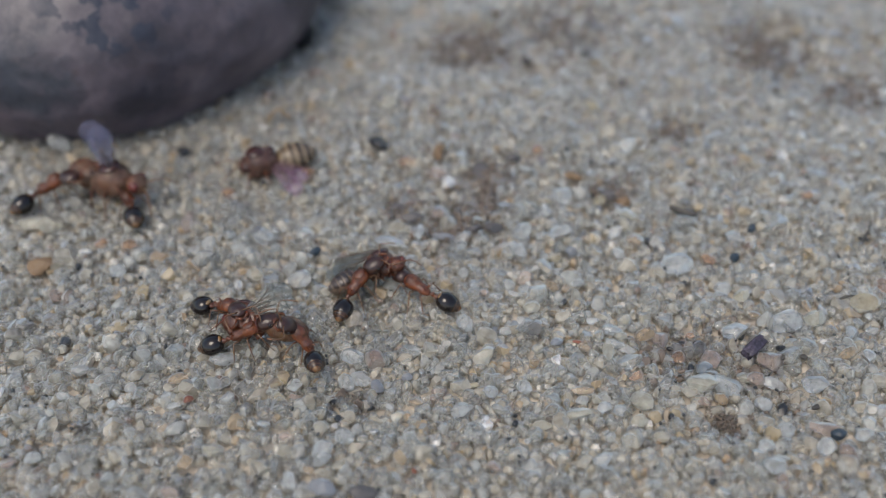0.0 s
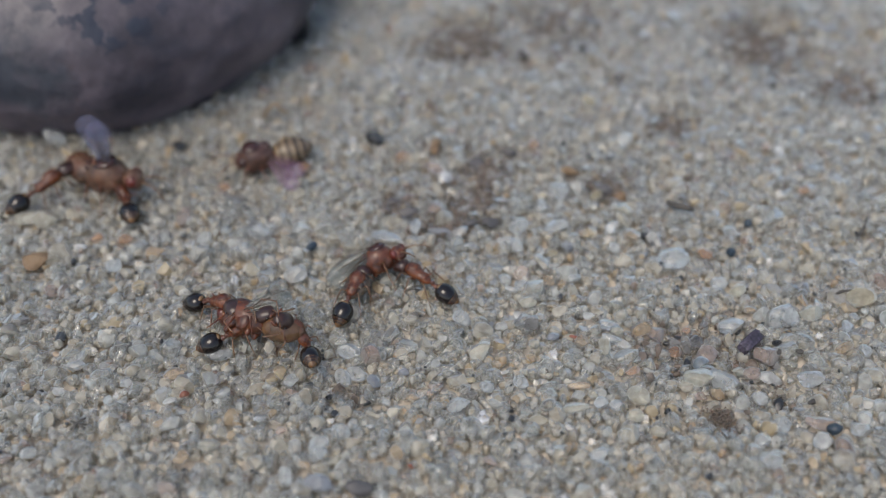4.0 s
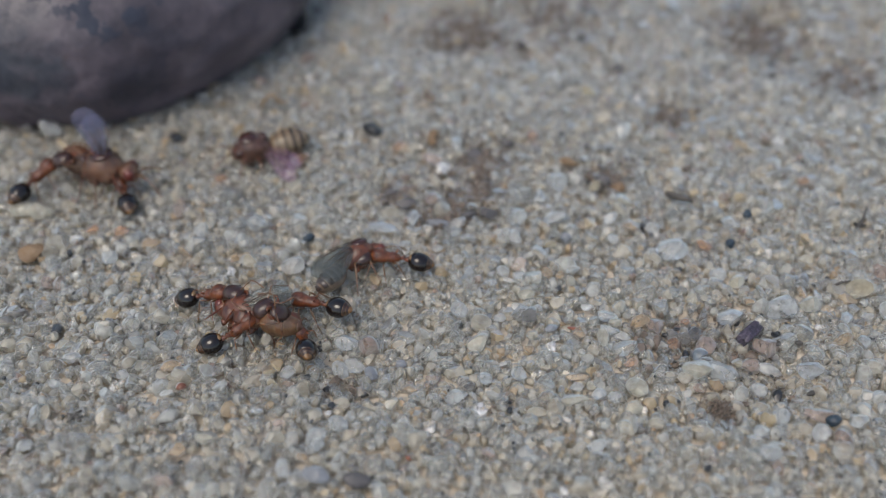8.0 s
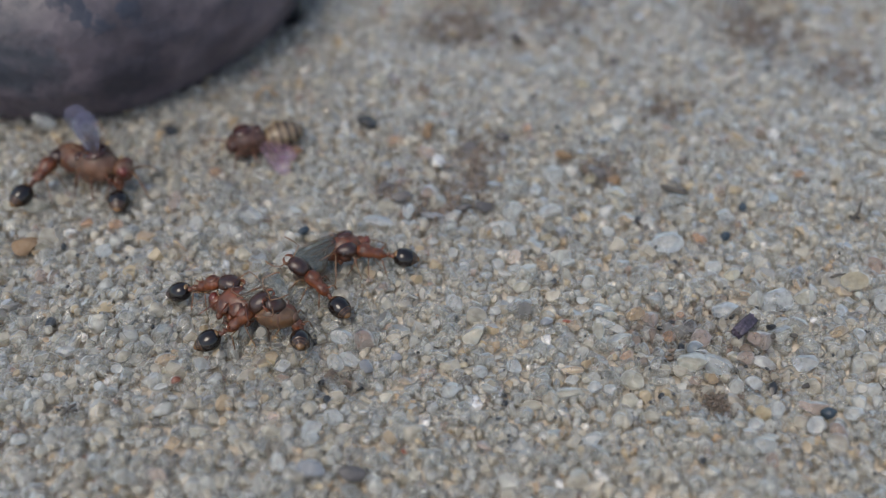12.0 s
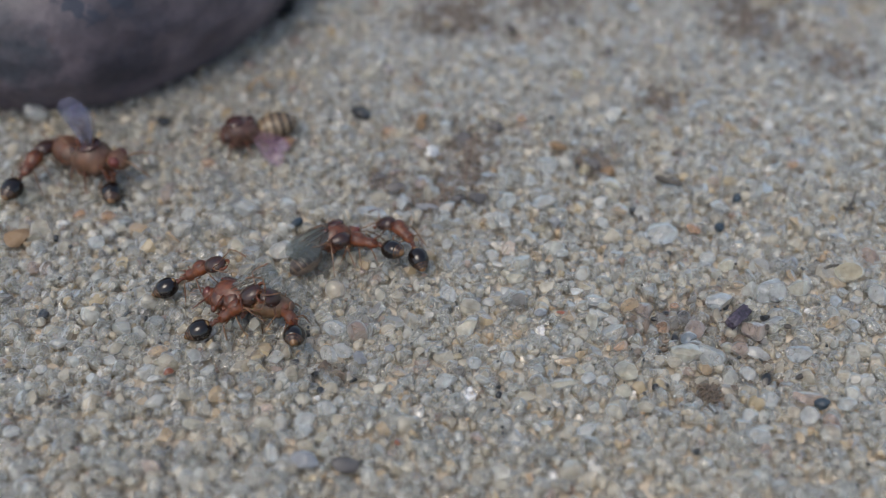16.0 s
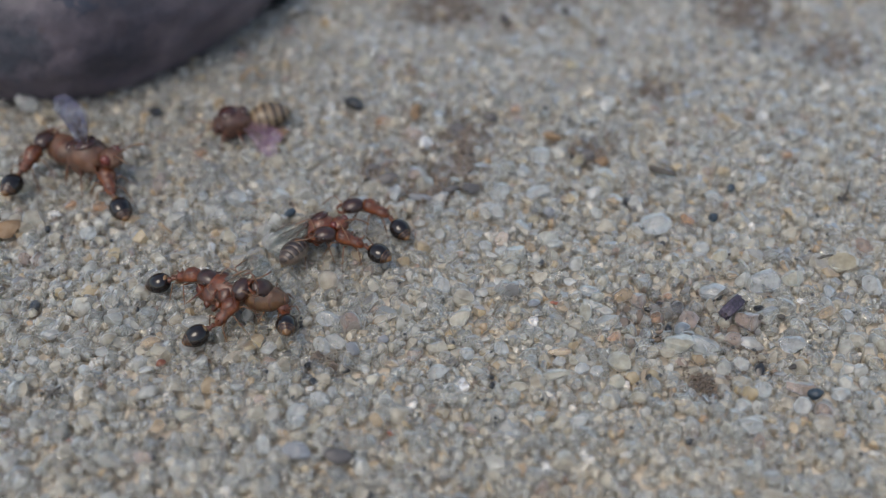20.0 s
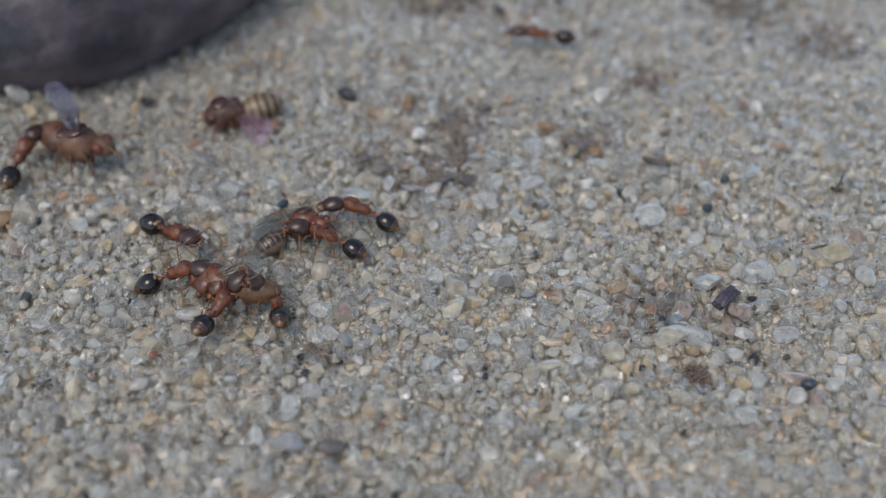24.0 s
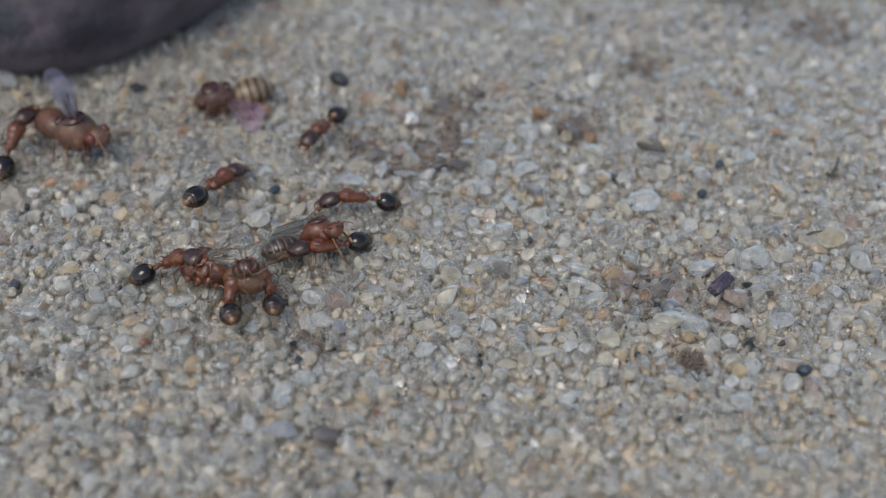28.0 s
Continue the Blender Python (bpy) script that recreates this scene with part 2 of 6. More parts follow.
C_MALE = chitin("male_thorax_chitin", (0.034, 0.009, 0.004), (0.145, 0.04, 0.014), 0.36, 4600, relief=0.6)
C_SCUTUM = chitin("dark_scutum", (0.0238, 0.00825, 0.0072), (0.0525, 0.0165, 0.0104), 0.22)
C_BELLY = chitin("pale_belly", (0.085, 0.0595, 0.0442), (0.1615, 0.119, 0.085), 0.38, sub=0.3)
C_AMBER = chitin("amber_belly", (0.05, 0.024, 0.01), (0.15, 0.075, 0.032), 0.4, 3000, sub=0.5)
C_BROWN = chitin("light_brown_chitin", (0.055, 0.025, 0.014), (0.13, 0.06, 0.033), 0.52, 3600, sub=0.4)
C_STRIPE = chitin("dark_stripe", (0.02, 0.014, 0.011), (0.05, 0.03, 0.02), 0.25, sub=0.0)
C_SMOKE = chitin("smoky_brown_plate", (0.022, 0.016, 0.015), (0.055, 0.038, 0.032), 0.3, sub=0.1)
C_OCHRE = chitin("ochre_abdomen", (0.1368, 0.0936, 0.054), (0.2088, 0.1512, 0.0936), 0.38)
C_DULL = chitin("dull_brown_chitin", (0.04, 0.0165, 0.01125), (0.088, 0.0375, 0.024), 0.36)
C_EYE = chitin("red_eye", (0.05, 0.009, 0.007), (0.12, 0.02, 0.014), 0.3)
C_DEYE = chitin("black_eye", (0.01, 0.008, 0.008), (0.02, 0.015, 0.015), 0.2, sub=0.0)
C_TWIG = chitin("dry_twig", (0.03, 0.027, 0.024), (0.07, 0.06, 0.05), 0.7, sub=0.0)
C_BARK = chitin("bark_chip", (0.01, 0.008, 0.012), (0.085, 0.066, 0.098), 0.35, 9000, sub=0.0, relief=0.6)


def wing_material(name, film, tint, body):
    """Thin clear membrane with a faint oil-film sheen."""
    m, nt, b = material(name)
    b.inputs["Base Color"].default_value = (*tint, 1)
    b.inputs["Roughness"].default_value = 0.16
    b.inputs["IOR"].default_value = 1.6
    b.inputs["Thin Film Thickness"].default_value = film
    b.inputs["Thin Film IOR"].default_value = 1.35
    see = nt.nodes.new("ShaderNodeBsdfTransparent")
    see.inputs[0].default_value = (0.94, 0.95, 0.95, 1)
    mixed = nt.nodes.new("ShaderNodeMixShader")
    n = noise_tex(nt, 2300, 4)
    r = node(nt, "ShaderNodeMapRange", **{"From Min": 0.3, "From Max": 0.7, "To Min": body * 0.7, "To Max": body * 1.3})
    nt.links.new(n.outputs[0], r.inputs["Value"])
    nt.links.new(r.outputs[0], mixed.inputs[0])
    nt.links.new(see.outputs[0], mixed.inputs[1])
    nt.links.new(b.outputs[0], mixed.inputs[2])
    nt.links.new(mixed.outputs[0], nt.nodes["Material Output"].inputs[0])
    crinkle = noise_tex(nt, 3500, 2)
    bump(nt, b, crinkle.outputs[0], 0.3, 0.00004)
    return m


M_WING = wing_material("smoky_wing", 0, (0.13, 0.145, 0.14), 0.15)
# the violet and pink sheen is also put into the base tint of these two
M_VIOLET = wing_material("violet_sheen_wing", 320, (0.24, 0.26, 0.4), 0.13)
M_PINK = wing_material("pink_sheen_wing", 330, (0.42, 0.24, 0.36), 0.12)
C_VEIN = chitin("wing_vein", (0.04, 0.028, 0.02), (0.08, 0.055, 0.036), 0.4)


# ---- mesh helpers, in millimetres ----
def part(name, bm, mat, parent=None, label="", at_=None, smooth=True):
    mats = mat if isinstance(mat, (list, tuple)) else [mat]
    me = bpy.data.meshes.new(name)
    for v in bm.verts:
        v.co *= MM
    for f in bm.faces:
        f.smooth = smooth
    bm.to_mesh(me)
    bm.free()
    for m in mats:
        me.materials.append(m)
    ob = new(name, me)
    if parent is not None:
        ob.parent = parent
    if at_ is not None:
        ob.matrix_basis = at_
    if label:
        ob["label"] = label
    return ob


def lathe(rings, sides=18, bm=None):
    """Closed skin along x. rings: x, centre z, half width y, half height up, half height down."""
    bm = bm or bmesh.new()
    rows = []
    for x, cz, ry, up, down in rings:
        row = []
        for k in range(sides):
            a = 2 * math.pi * k / sides
            s, c = math.sin(a), math.cos(a)
            row.append(bm.verts.new((x, ry * c, cz + (up if s > 0 else down) * s)))
        rows.append(row)
    for r0, r1 in zip(rows, rows[1:]):
        for k in range(sides):
            bm.faces.new((r0[k], r0[(k + 1) % sides], r1[(k + 1) % sides], r1[k]))
    bm.faces.new(rows[0][::-1])
    bm.faces.new(rows[-1])
    bmesh.ops.recalc_face_normals(bm, faces=bm.faces)
    return bm


def egg(x0, x1, ry, up, down, cz=0.0, blunt=0.5, tip=0.5, n=12, sides=18, u0=0.0, u1=1.0, steps=0):
    """Rings of an egg from x0 to x1. blunt, tip: how full each end is."""
    rings = []
    for i in range(n + 1):
        u = u0 + (u1 - u0) * i / n
        u = min(max(u, 0.004), 0.996)
        w = (u ** blunt) * ((1 - u) ** tip)
        peak = blunt / (blunt + tip)
        w /= (peak ** blunt) * ((1 - peak) ** tip)
        w *= 1 - (0.04 * ((u * steps) % 1.0) if steps else 0)
        rings.append((x0 + (x1 - x0) * u, cz, ry * w, up * w, down * w))
    return rings


def tube(points, radii, sides=8, bm=None):
    bm = bm or bmesh.new()
    pts = [Vector(p) for p in points]
    rows = []
    for i, p in enumerate(pts):
        d = (pts[min(i + 1, len(pts) - 1)] - pts[max(i - 1, 0)]).normalized()
        q = d.to_track_quat('Z', 'Y')
        rows.append([bm.verts.new(p + q @ Vector((math.cos(2 * math.pi * k / sides), math.sin(2 * math.pi * k / sides), 0)) * radii[i]) for k in range(sides)])
    for r0, r1 in zip(rows, rows[1:]):
        for k in range(sides):
            bm.faces.new((r0[k], r0[(k + 1) % sides], r1[(k + 1) % sides], r1[k]))
    bm.faces.new(rows[0][::-1])
    bm.faces.new(rows[-1])
    bmesh.ops.recalc_face_normals(bm, faces=bm.faces)
    return bm


def ball(x, y, z, rx, ry, rz, bm=None, div=2):
    bm = bm or bmesh.new()
    made = bmesh.ops.create_icosphere(bm, subdivisions=div, radius=1.0)["verts"]
    for v in made:
        v.co = Vector((v.co.x * rx + x, v.co.y * ry + y, v.co.z * rz + z))
    return bm


# ---- the lie of the ground ----
PATCHES = [(0.7, 3.7, 1.3, 0.8), (5.5, 4.4, 1, 0.6), (-0.1, 2.5, 1.2, 0.7), (1.1, 5.3, 1.3, 0.75), (-3.1, -4.9, 1, 0.6), (7.5, -5.7, 0.75, 1), (6.5, -3.1, 1.7, 0.7), (13.3, 14.1, 3, 0.9),
           (0.6, 14.6, 2.4, 0.8), (-1.9, 3.6, 0.9, 0.6), (8.0, -3.0, 1.7, 0.75), (8.2, 8.2, 1.4, 0.3), (9.3, -4.6, 1.5, 0.5), (16.0, 11.0, 2, 0.5), (4.6, 16.1, 3, 0.5), (-5.9, -5.3, 0.5, 0.4)]


def patch(x, y):
    return max(s * max(0.0, 1 - ((x - px) ** 2 + (y - py) ** 2) / r ** 2) for px, py, r, s in PATCHES)


def height(x, y):
    far = min(max((y - 10) / 7, 0.0), 1.0)
    h = noise.noise((x * 0.16, y * 0.16, 0.3)) * (0.16 + 0.9 * far) + noise.noise((x * 0.5, y * 0.5, 5.1)) * (0.1 + 0.3 * far)
    return h - 0.35 * patch(x, y) - 0.1 * far


# ---- ground sheet: fine where it is seen, running out flat to the horizon ----
def build_ground():
    bm = bmesh.new()
    xs = [-20000, -2000, -200, -60] + [-30 + i for i in range(61)] + [60, 200, 2000, 20000]
    ys = [-20000, -2000, -200, -60] + [-16 + i for i in range(47)] + [60, 200, 2000, 20000]
    grid = []
    for y in ys:
        row = []
        for x in xs:
            inside = abs(x) <= 30 and -16 <= y <= 30
            z = height(x, y) - 0.34 if inside else -0.4
            row.append(bm.verts.new((x, y, z)))
        grid.append(row)
    for r0, r1 in zip(grid, grid[1:]):
        for k in range(len(xs) - 1):
            bm.faces.new((r0[k], r0[k + 1], r1[k + 1], r1[k]))
    ob = part("ground", bm, M_BED)
    tagged(ob, "pale beige packed sand lying under loose grains", "ground", kind="structure")


build_ground()


# ---- grains ----
def grain_shapes(count, div, seed):
    rng = np.random.default_rng(seed)
    bm = bmesh.new()
    bmesh.ops.create_icosphere(bm, subdivisions=div, radius=1.0)
    v = np.array([p.co[:] for p in bm.verts])
    f = np.array([[q.index for q in p.verts] for p in bm.faces])
    bm.free()
    shapes = []
    for k in range(count):
        w = v.copy()
        for _ in range(int(rng.integers(6, 12))):
            n = rng.normal(size=3)
            n /= np.linalg.norm(n)
            over = np.maximum(w @ n - rng.uniform(0.5, 0.8), 0)
            w -= 1.0 * over[:, None] * n
        for _ in range(3):
            n = rng.normal(size=3)
            w *= (1 + 0.06 * np.sin(w @ n * 1.6 + rng.uniform(0, 6)))[:, None]
        w *= np.array([1.0, rng.uniform(0.68, 0.98), rng.uniform(0.55, 0.85)])
        shapes.append(w)
    return shapes, f


def turns(n, rng, tilt):
    a, bb, c = rng.uniform(0, 2 * np.pi, n), rng.normal(0, tilt, n), rng.normal(0, tilt, n)
    ca, sa, cb, sb, cc, sc = np.cos(a), np.sin(a), np.cos(bb), np.sin(bb), np.cos(c), np.sin(c)
    z = np.stack([np.stack([ca, -sa, 0 * a], 1), np.stack([sa, ca, 0 * a], 1), np.stack([0 * a, 0 * a, 1 + 0 * a], 1)], 1)
    y = np.stack([np.stack([cb, 0 * a, sb], 1), np.stack([0 * a, 1 + 0 * a, 0 * a], 1), np.stack([-sb, 0 * a, cb], 1)], 1)
    x = np.stack([np.stack([1 + 0 * a, 0 * a, 0 * a], 1), np.stack([0 * a, cc, -sc], 1), np.stack([0 * a, sc, cc], 1)], 1)
    return z @ y @ x


def heap(name, centres, sizes, kinds, seed, div=2, tilt=0.8):
    """Thousands of grains as one mesh."""
    rng = np.random.default_rng(seed)
    shapes, faces = grain_shapes(40, div, seed)
    which = rng.integers(0, len(shapes), len(centres))
    rot = turns(len(centres), rng, tilt)
    nv, nf = len(shapes[0]), len(faces)
    verts = np.stack(shapes)[which] * sizes[:, None, None]
    verts = np.einsum('nij,nvj->nvi', rot, verts) + centres[:, None, :]
    tris = faces[None] + (np.arange(len(centres)) * nv)[:, None, None]
    me = bpy.data.meshes.new(name)
    me.vertices.add(len(centres) * nv)
    me.vertices.foreach_set("co", (verts * MM).astype(np.float32).ravel())
    me.loops.add(len(centres) * nf * 3)
    me.loops.foreach_set("vertex_index", tris.astype(np.int32).ravel())
    me.polygons.add(len(centres) * nf)
    me.polygons.foreach_set("loop_start", np.arange(0, len(centres) * nf * 3, 3, dtype=np.int32))
    me.polygons.foreach_set("material_index", np.repeat(kinds, nf).astype(np.int32))
    me.polygons.foreach_set("use_smooth", np.ones(len(centres) * nf, dtype=bool))
    for m in GRAINS:
        me.materials.append(m)
    me.update(calc_edges=True)
    if div > 1:
        me.set_sharp_from_angle(angle=radians(23))
    return new(name, me)


# single grains and crumbs that stand out: x, y, half length, half width, half height, turn, material, name, label
SPECIALS = [
    (8.15, 0.76, 0.229, 0.286, 0.229, 90, S_ORANGE, "sand_grain", "small bright orange sand grain"),
    (5.25, 9.52, 0.409, 0.318, 0.318, 0, S_YELLOW, "sand_grain", "rounded ochre sand grain"),
    (-7.96, -4.55, 0.338, 0.220, 0.198, 5, S_AMBER, "sand_grain", "amber-orange sand grain among paler grains"),
    (10.34, -6.30, 0.235, 0.202, 0.202, 0, S_SLATE, "sand_grain", "round dark slate-blue sand grain"),
    (9.93, 2.30, 0.160, 0.150, 0.150, 0, S_SLATE, "sand_grain", "small dark teal sand grain"),
    (9.06, 0.90, 0.173, 0.173, 0.173, 0, S_SLATE, "sand_grain", "small slate-blue sand grain"),
    (3.75, 0.91, 0.261, 0.224, 0.224, 0, S_GREY, "sand_grain", "grey glassy sand grain"),
    (-10.25, 6.59, 0.350, 0.241, 0.217, 0, S_BLACK, "sand_grain", "black angular sand grain"),
    (-2.89, 6.96, 0.490, 0.299, 0.239, 0, S_BLACK, "sand_grain", "flat dark grey sand grain"),
    (-13.48, 0.25, 0.456, 0.357, 0.285, 0, S_BROWN, "soil_crumb", "brown soil crumb on the sand"),
    (-2.44, -8.29, 0.406, 0.271, 0.189, 0, S_DARK, "sand_grain", "dark grey flat sand grain"),
    (-3.43, -8.15, 0.454, 0.273, 0.191, 10, S_GREY, "sand_grain", "grey slaty sand grain"),
    (12.17, 3.95, 0.253, 0.190, 0.190, 0, S_ORANGE, "sand_grain", "orange sand grain among paler grains"),
    (4.99, 3.77, 0.280, 0.240, 0.240, 0, S_YELLOW, "sand_grain", "yellow sand grain among paler grains"),
    (0.85, 5.77, 0.311, 0.249, 0.199, 0, S_DARK, "soil_crumb", "dark brown soil crumb"),
    (2.00, 6.15, 0.356, 0.272, 0.218, 20, S_DARK, "soil_crumb", "dark brown soil crumb"),
    (-2.03, 3.60, 0.355, 0.217, 0.174, 0, S_DARK, "soil_crumb", "dark brown soil crumb"),
    (0.59, 2.30, 0.325, 0.249, 0.199, 0, S_DARK, "sand_grain", "dark grey sand grain"),
    (-0.33, 2.62, 0.385, 0.328, 0.262, 30, S_TAN, "sand_grain", "pale tan sand grain"),
    (9.58, -3.07, 0.160, 0.124, 0.100, 10, S_BLACK, "sand_grain", "small black sand grain"),
    (-4.64, 1.08, 0.282, 0.169, 0.135, 50, S_SLATE, "sand_grain", "dark slate flake between pale grains"),
    (-5.02, -0.41, 0.418, 0.364, 0.291, 0, S_WHITE, "sand_grain", "large milky white sand grain"),
    (-6.50, 1.72, 0.442, 0.442, 0.310, 20, S_BLUE, "sand_grain", "large clear sand grain"),
    (6.34, 6.83, 0.366, 0.366, 0.366, 0, S_WHITE, "sand_grain", "milky white sand grain"),
    (-14.88, 6.87, 0.458, 0.366, 0.366, 0, S_WHITE, "sand_grain", "rounded white sand grain"),
    (-13.77, 2.28, 0.414, 0.455, 0.290, 60, S_TAN, "sand_grain", "rounded pale tan sand grain"),
    (-14.44, 2.34, 0.522, 0.418, 0.292, 0, S_TAN, "sand_grain", "rounded pale sand grain"),
    (-10.81, 1.25, 0.334, 0.236, 0.212, 0, S_ORANGE, "sand_grain", "orange sand grain among paler grains"),
    (-11.82, 1.36, 0.219, 0.199, 0.179, 0, S_ORANGE, "sand_grain", "orange sand grain among paler grains"),
    (-8.12, 4.12, 0.328, 0.225, 0.203, 30, S_ORANGE, "sand_grain", "pale orange sand grain"),
    (-7.53, -5.27, 0.166, 0.133, 0.133, 0, S_RED, "sand_grain", "small red sand grain"),
    (-10.88, -4.18, 0.281, 0.229, 0.206, 0, S_WHITE, "sand_grain", "milky white sand grain"),
    (-2.76, 9.71, 0.407, 0.339, 0.306, 0, S_TAN, "sand_grain", "rounded tan sand grain"),
    (2.97, 6.75, 0.234, 0.276, 0.210, 80, S_ORANGE, "sand_grain", "dull orange sand grain"),
    (-0.61, 6.75, 0.275, 0.212, 0.190, 50, S_BROWN, "sand_grain", "dull brown sand grain among paler grains"),
    (-6.42, -0.10, 0.277, 0.332, 0.221, 80, S_TAN, "sand_grain", "olive-tan sand grain among paler grains"),
    (5.84, 3.06, 0.356, 0.297, 0.208, 0, S_TAN, "sand_grain", "tan sand grain among paler grains"),
    (0.76, -3.51, 0.384, 0.301, 0.241, 10, S_TAN, "sand_grain", "pale tan sand grain"),
    (-6.66, 15.01, 0.5, 0.6, 1.1, 75, S_BLACK, "stone_flake", "black stone flake leaning on the pebble"),
    (-3.15, -4.46, 0.279, 0.312, 0.223, 20, S_BLUE, "sand_grain", "large clear sand grain"),
    (-2.28, -4.61, 0.212, 0.326, 0.170, 70, S_GREY, "sand_grain", "greyish yellow sand grain"),
    (-3.50, -5.09, 0.162, 0.113, 0.102, 0, S_BLACK, "sand_grain", "small black sand grain"),
    (6.74, 11.59, 0.238, 0.191, 0.172, 0, S_DARK, "sand_grain", "small dark sand grain"),
    (2.90, 13.38, 0.318, 0.293, 0.264, 0, S_DARK, "sand_grain", "dark sand grain among paler grains"),
    (6.83, -3.77, 0.120, 0.154, 0.108, 0, S_BLACK, "sand_grain", "tiny black sand grain"),
    (6.40, -2.90, 0.139, 0.104, 0.094, 0, S_BLACK, "sand_grain", "tiny black sand grain"),
    (1.59, -5.92, 0.095, 0.095, 0.085, 0, S_BLACK, "sand_grain", "tiny black sand grain"),
    (6.62, -7.88, 0.140, 0.094, 0.084, 40, S_BLACK, "sand_grain", "tiny black sand grain"),
    (5.93, -5.74, 0.114, 0.162, 0.102, 0, S_BLACK, "sand_grain", "tiny black sand grain"),
    (-10.88, -0.06, 0.287, 0.287, 0.259, 0, S_BLUE, "sand_grain", "clear bluish sand grain"),
    (-6.17, 2.07, 0.213, 0.135, 0.122, 0, S_WHITE, "sand_grain", "bright white sand grain"),
    (1.70, 1.29, 0.374, 0.243, 0.195, 0, S_WHITE, "sand_grain", "milky sand grain among paler grains"),
    (8.31, -7.41, 0.353, 0.289, 0.231, 0, S_BLUE, "sand_grain", "large clear sand grain"),
    (-4.32, -8.01, 0.275, 0.305, 0.220, 0, S_WHITE, "sand_grain", "milky white sand grain"),
    (5.62, -2.49, 0.366, 0.279, 0.223, 10, S_AMBER, "sand_grain", "brownish amber sand grain"),
    (5.18, -4.19, 0.284, 0.184, 0.147, 20, S_ORANGE, "sand_grain", "rusty orange sand grain"),
    (5.35, -3.71, 0.118, 0.118, 0.118, 0, S_WHITE, "sand_grain", "tiny round white bead-like grain"),
    (9.67, -4.36, 0.139, 0.121, 0.121, 0, S_WHITE, "sand_grain", "tiny round white bead-like grain"),
    (7.21, -3.83, 0.274, 0.222, 0.200, 0, S_SKY, "sand_grain", "slate-blue translucent sand grain"),
    (7.05, -4.52, 0.522, 0.404, 0.283, 0, S_TAN, "sand_grain", "large cloudy sand grain"),
    (7.71, -4.56, 0.321, 0.491, 0.257, 75, S_BLUE, "sand_grain", "large blocky clear sand grain"),
    (9.18, -3.52, 0.421, 0.368, 0.295, 0, S_ROSE, "sand_grain", "rose-pink cloudy sand grain"),
    (8.65, -4.26, 0.344, 0.309, 0.247, 0, S_ROSE, "sand_grain", "pinkish cloudy sand grain"),
    (9.15, -4.34, 0.224, 0.414, 0.179, 80, S_WHITE, "sand_grain", "long milky white sand grain"),
    (8.32, -4.09, 0.258, 0.189, 0.151, 0, S_TAN, "sand_grain", "rounded pale sand grain"),
    (10.23, -4.38, 0.453, 0.314, 0.220, -10, S_BLUE, "sand_grain", "bluish clear sand grain"),
    (8.60, -5.15, 0.270, 0.253, 0.227, 0, S_WHITE, "sand_grain", "rounded milky sand grain"),
    (5.24, -5.15, 0.442, 0.327, 0.229, -20, S_TAN, "sand_grain", "large faceted pale tan grain"),
    (4.99, -5.81, 0.290, 0.274, 0.219, 0, S_TAN, "sand_grain", "rounded beige sand grain"),
    (11.52, -3.28, 0.380, 0.235, 0.212, 10, S_AMBER, "sand_grain", "knobbly ochre sand grain"),
    (9.89, -6.69, 0.265, 0.282, 0.239, 0, S_WHITE, "sand_grain", "milky white sand grain"),
    (10.93, -6.35, 0.389, 0.304, 0.243, 20, S_WHITE, "sand_grain", "large milky sand grain"),
    (8.28, -6.74, 0.260, 0.227, 0.205, 0, S_WHITE, "sand_grain", "milky white sand grain"),
    (8.58, -7.12, 0.275, 0.162, 0.146, 0, S_WHITE, "sand_grain", "bright white sand grain"),
    (8.91, -6.17, 0.314, 0.248, 0.199, 0, S_BLUE, "sand_grain", "bluish clear sand grain"),
    (10.05, -6.05, 0.504, 0.252, 0.177, 0, S_ROSE, "sand_grain", "flat rose-brown sand grain"),
    (12.50, -2.46, 0.261, 0.168, 0.151, 10, S_WHITE, "sand_grain", "bright white sand grain"),
    (7.09, 0.48, 0.583, 0.470, 0.282, 0, S_BLUE, "sand_grain", "large smooth clear sand grain"),
    (9.27, 1.89, 0.355, 0.296, 0.237, 0, S_BLUE, "sand_grain", "clear bluish sand grain"),
    (0.21, 1.86, 0.322, 0.284, 0.227, 0, S_WHITE, "sand_grain", "milky white sand grain"),
    (-6.85, -3.72, 0.427, 0.256, 0.179, 10, S_BLUE, "sand_grain", "broad clear grain under the ants"),
    (-3.06, -3.60, 0.301, 0.368, 0.211, 60, S_BLUE, "sand_grain", "large clear faceted sand grain"),
    (-1.46, -4.24, 0.197, 0.164, 0.131, 0, S_GREY, "sand_grain", "grey sand grain beside clear ones"),
    (0.09, -5.48, 0.351, 0.271, 0.217, 0, S_WHITE, "sand_grain", "milky white sand grain"),
    (-3.62, -6.94, 0.311, 0.280, 0.224, 10, S_BLUE, "sand_grain", "clear bluish sand grain"),
    (-8.92, -6.40, 0.164, 0.197, 0.148, 0, S_WHITE, "sand_grain", "bright white sand grain"),
    (-11.27, -7.25, 0.250, 0.216, 0.195, 0, S_WHITE, "sand_grain", "milky white sand grain"),
    (-6.49, -7.04, 0.317, 0.269, 0.215, 0, S_TAN, "sand_grain", "pale tan sand grain"),
    (-7.24, -7.41, 0.269, 0.206, 0.165, 0, S_AMBER, "sand_grain", "dull amber sand grain"),
    (2.24, -3.68, 0.167, 0.150, 0.135, 0, S_AMBER, "sand_grain", "small amber sand grain"),
    (4.91, -2.77, 0.259, 0.224, 0.179, 0, S_TAN, "sand_grain", "honey-coloured sand grain in the sand"),
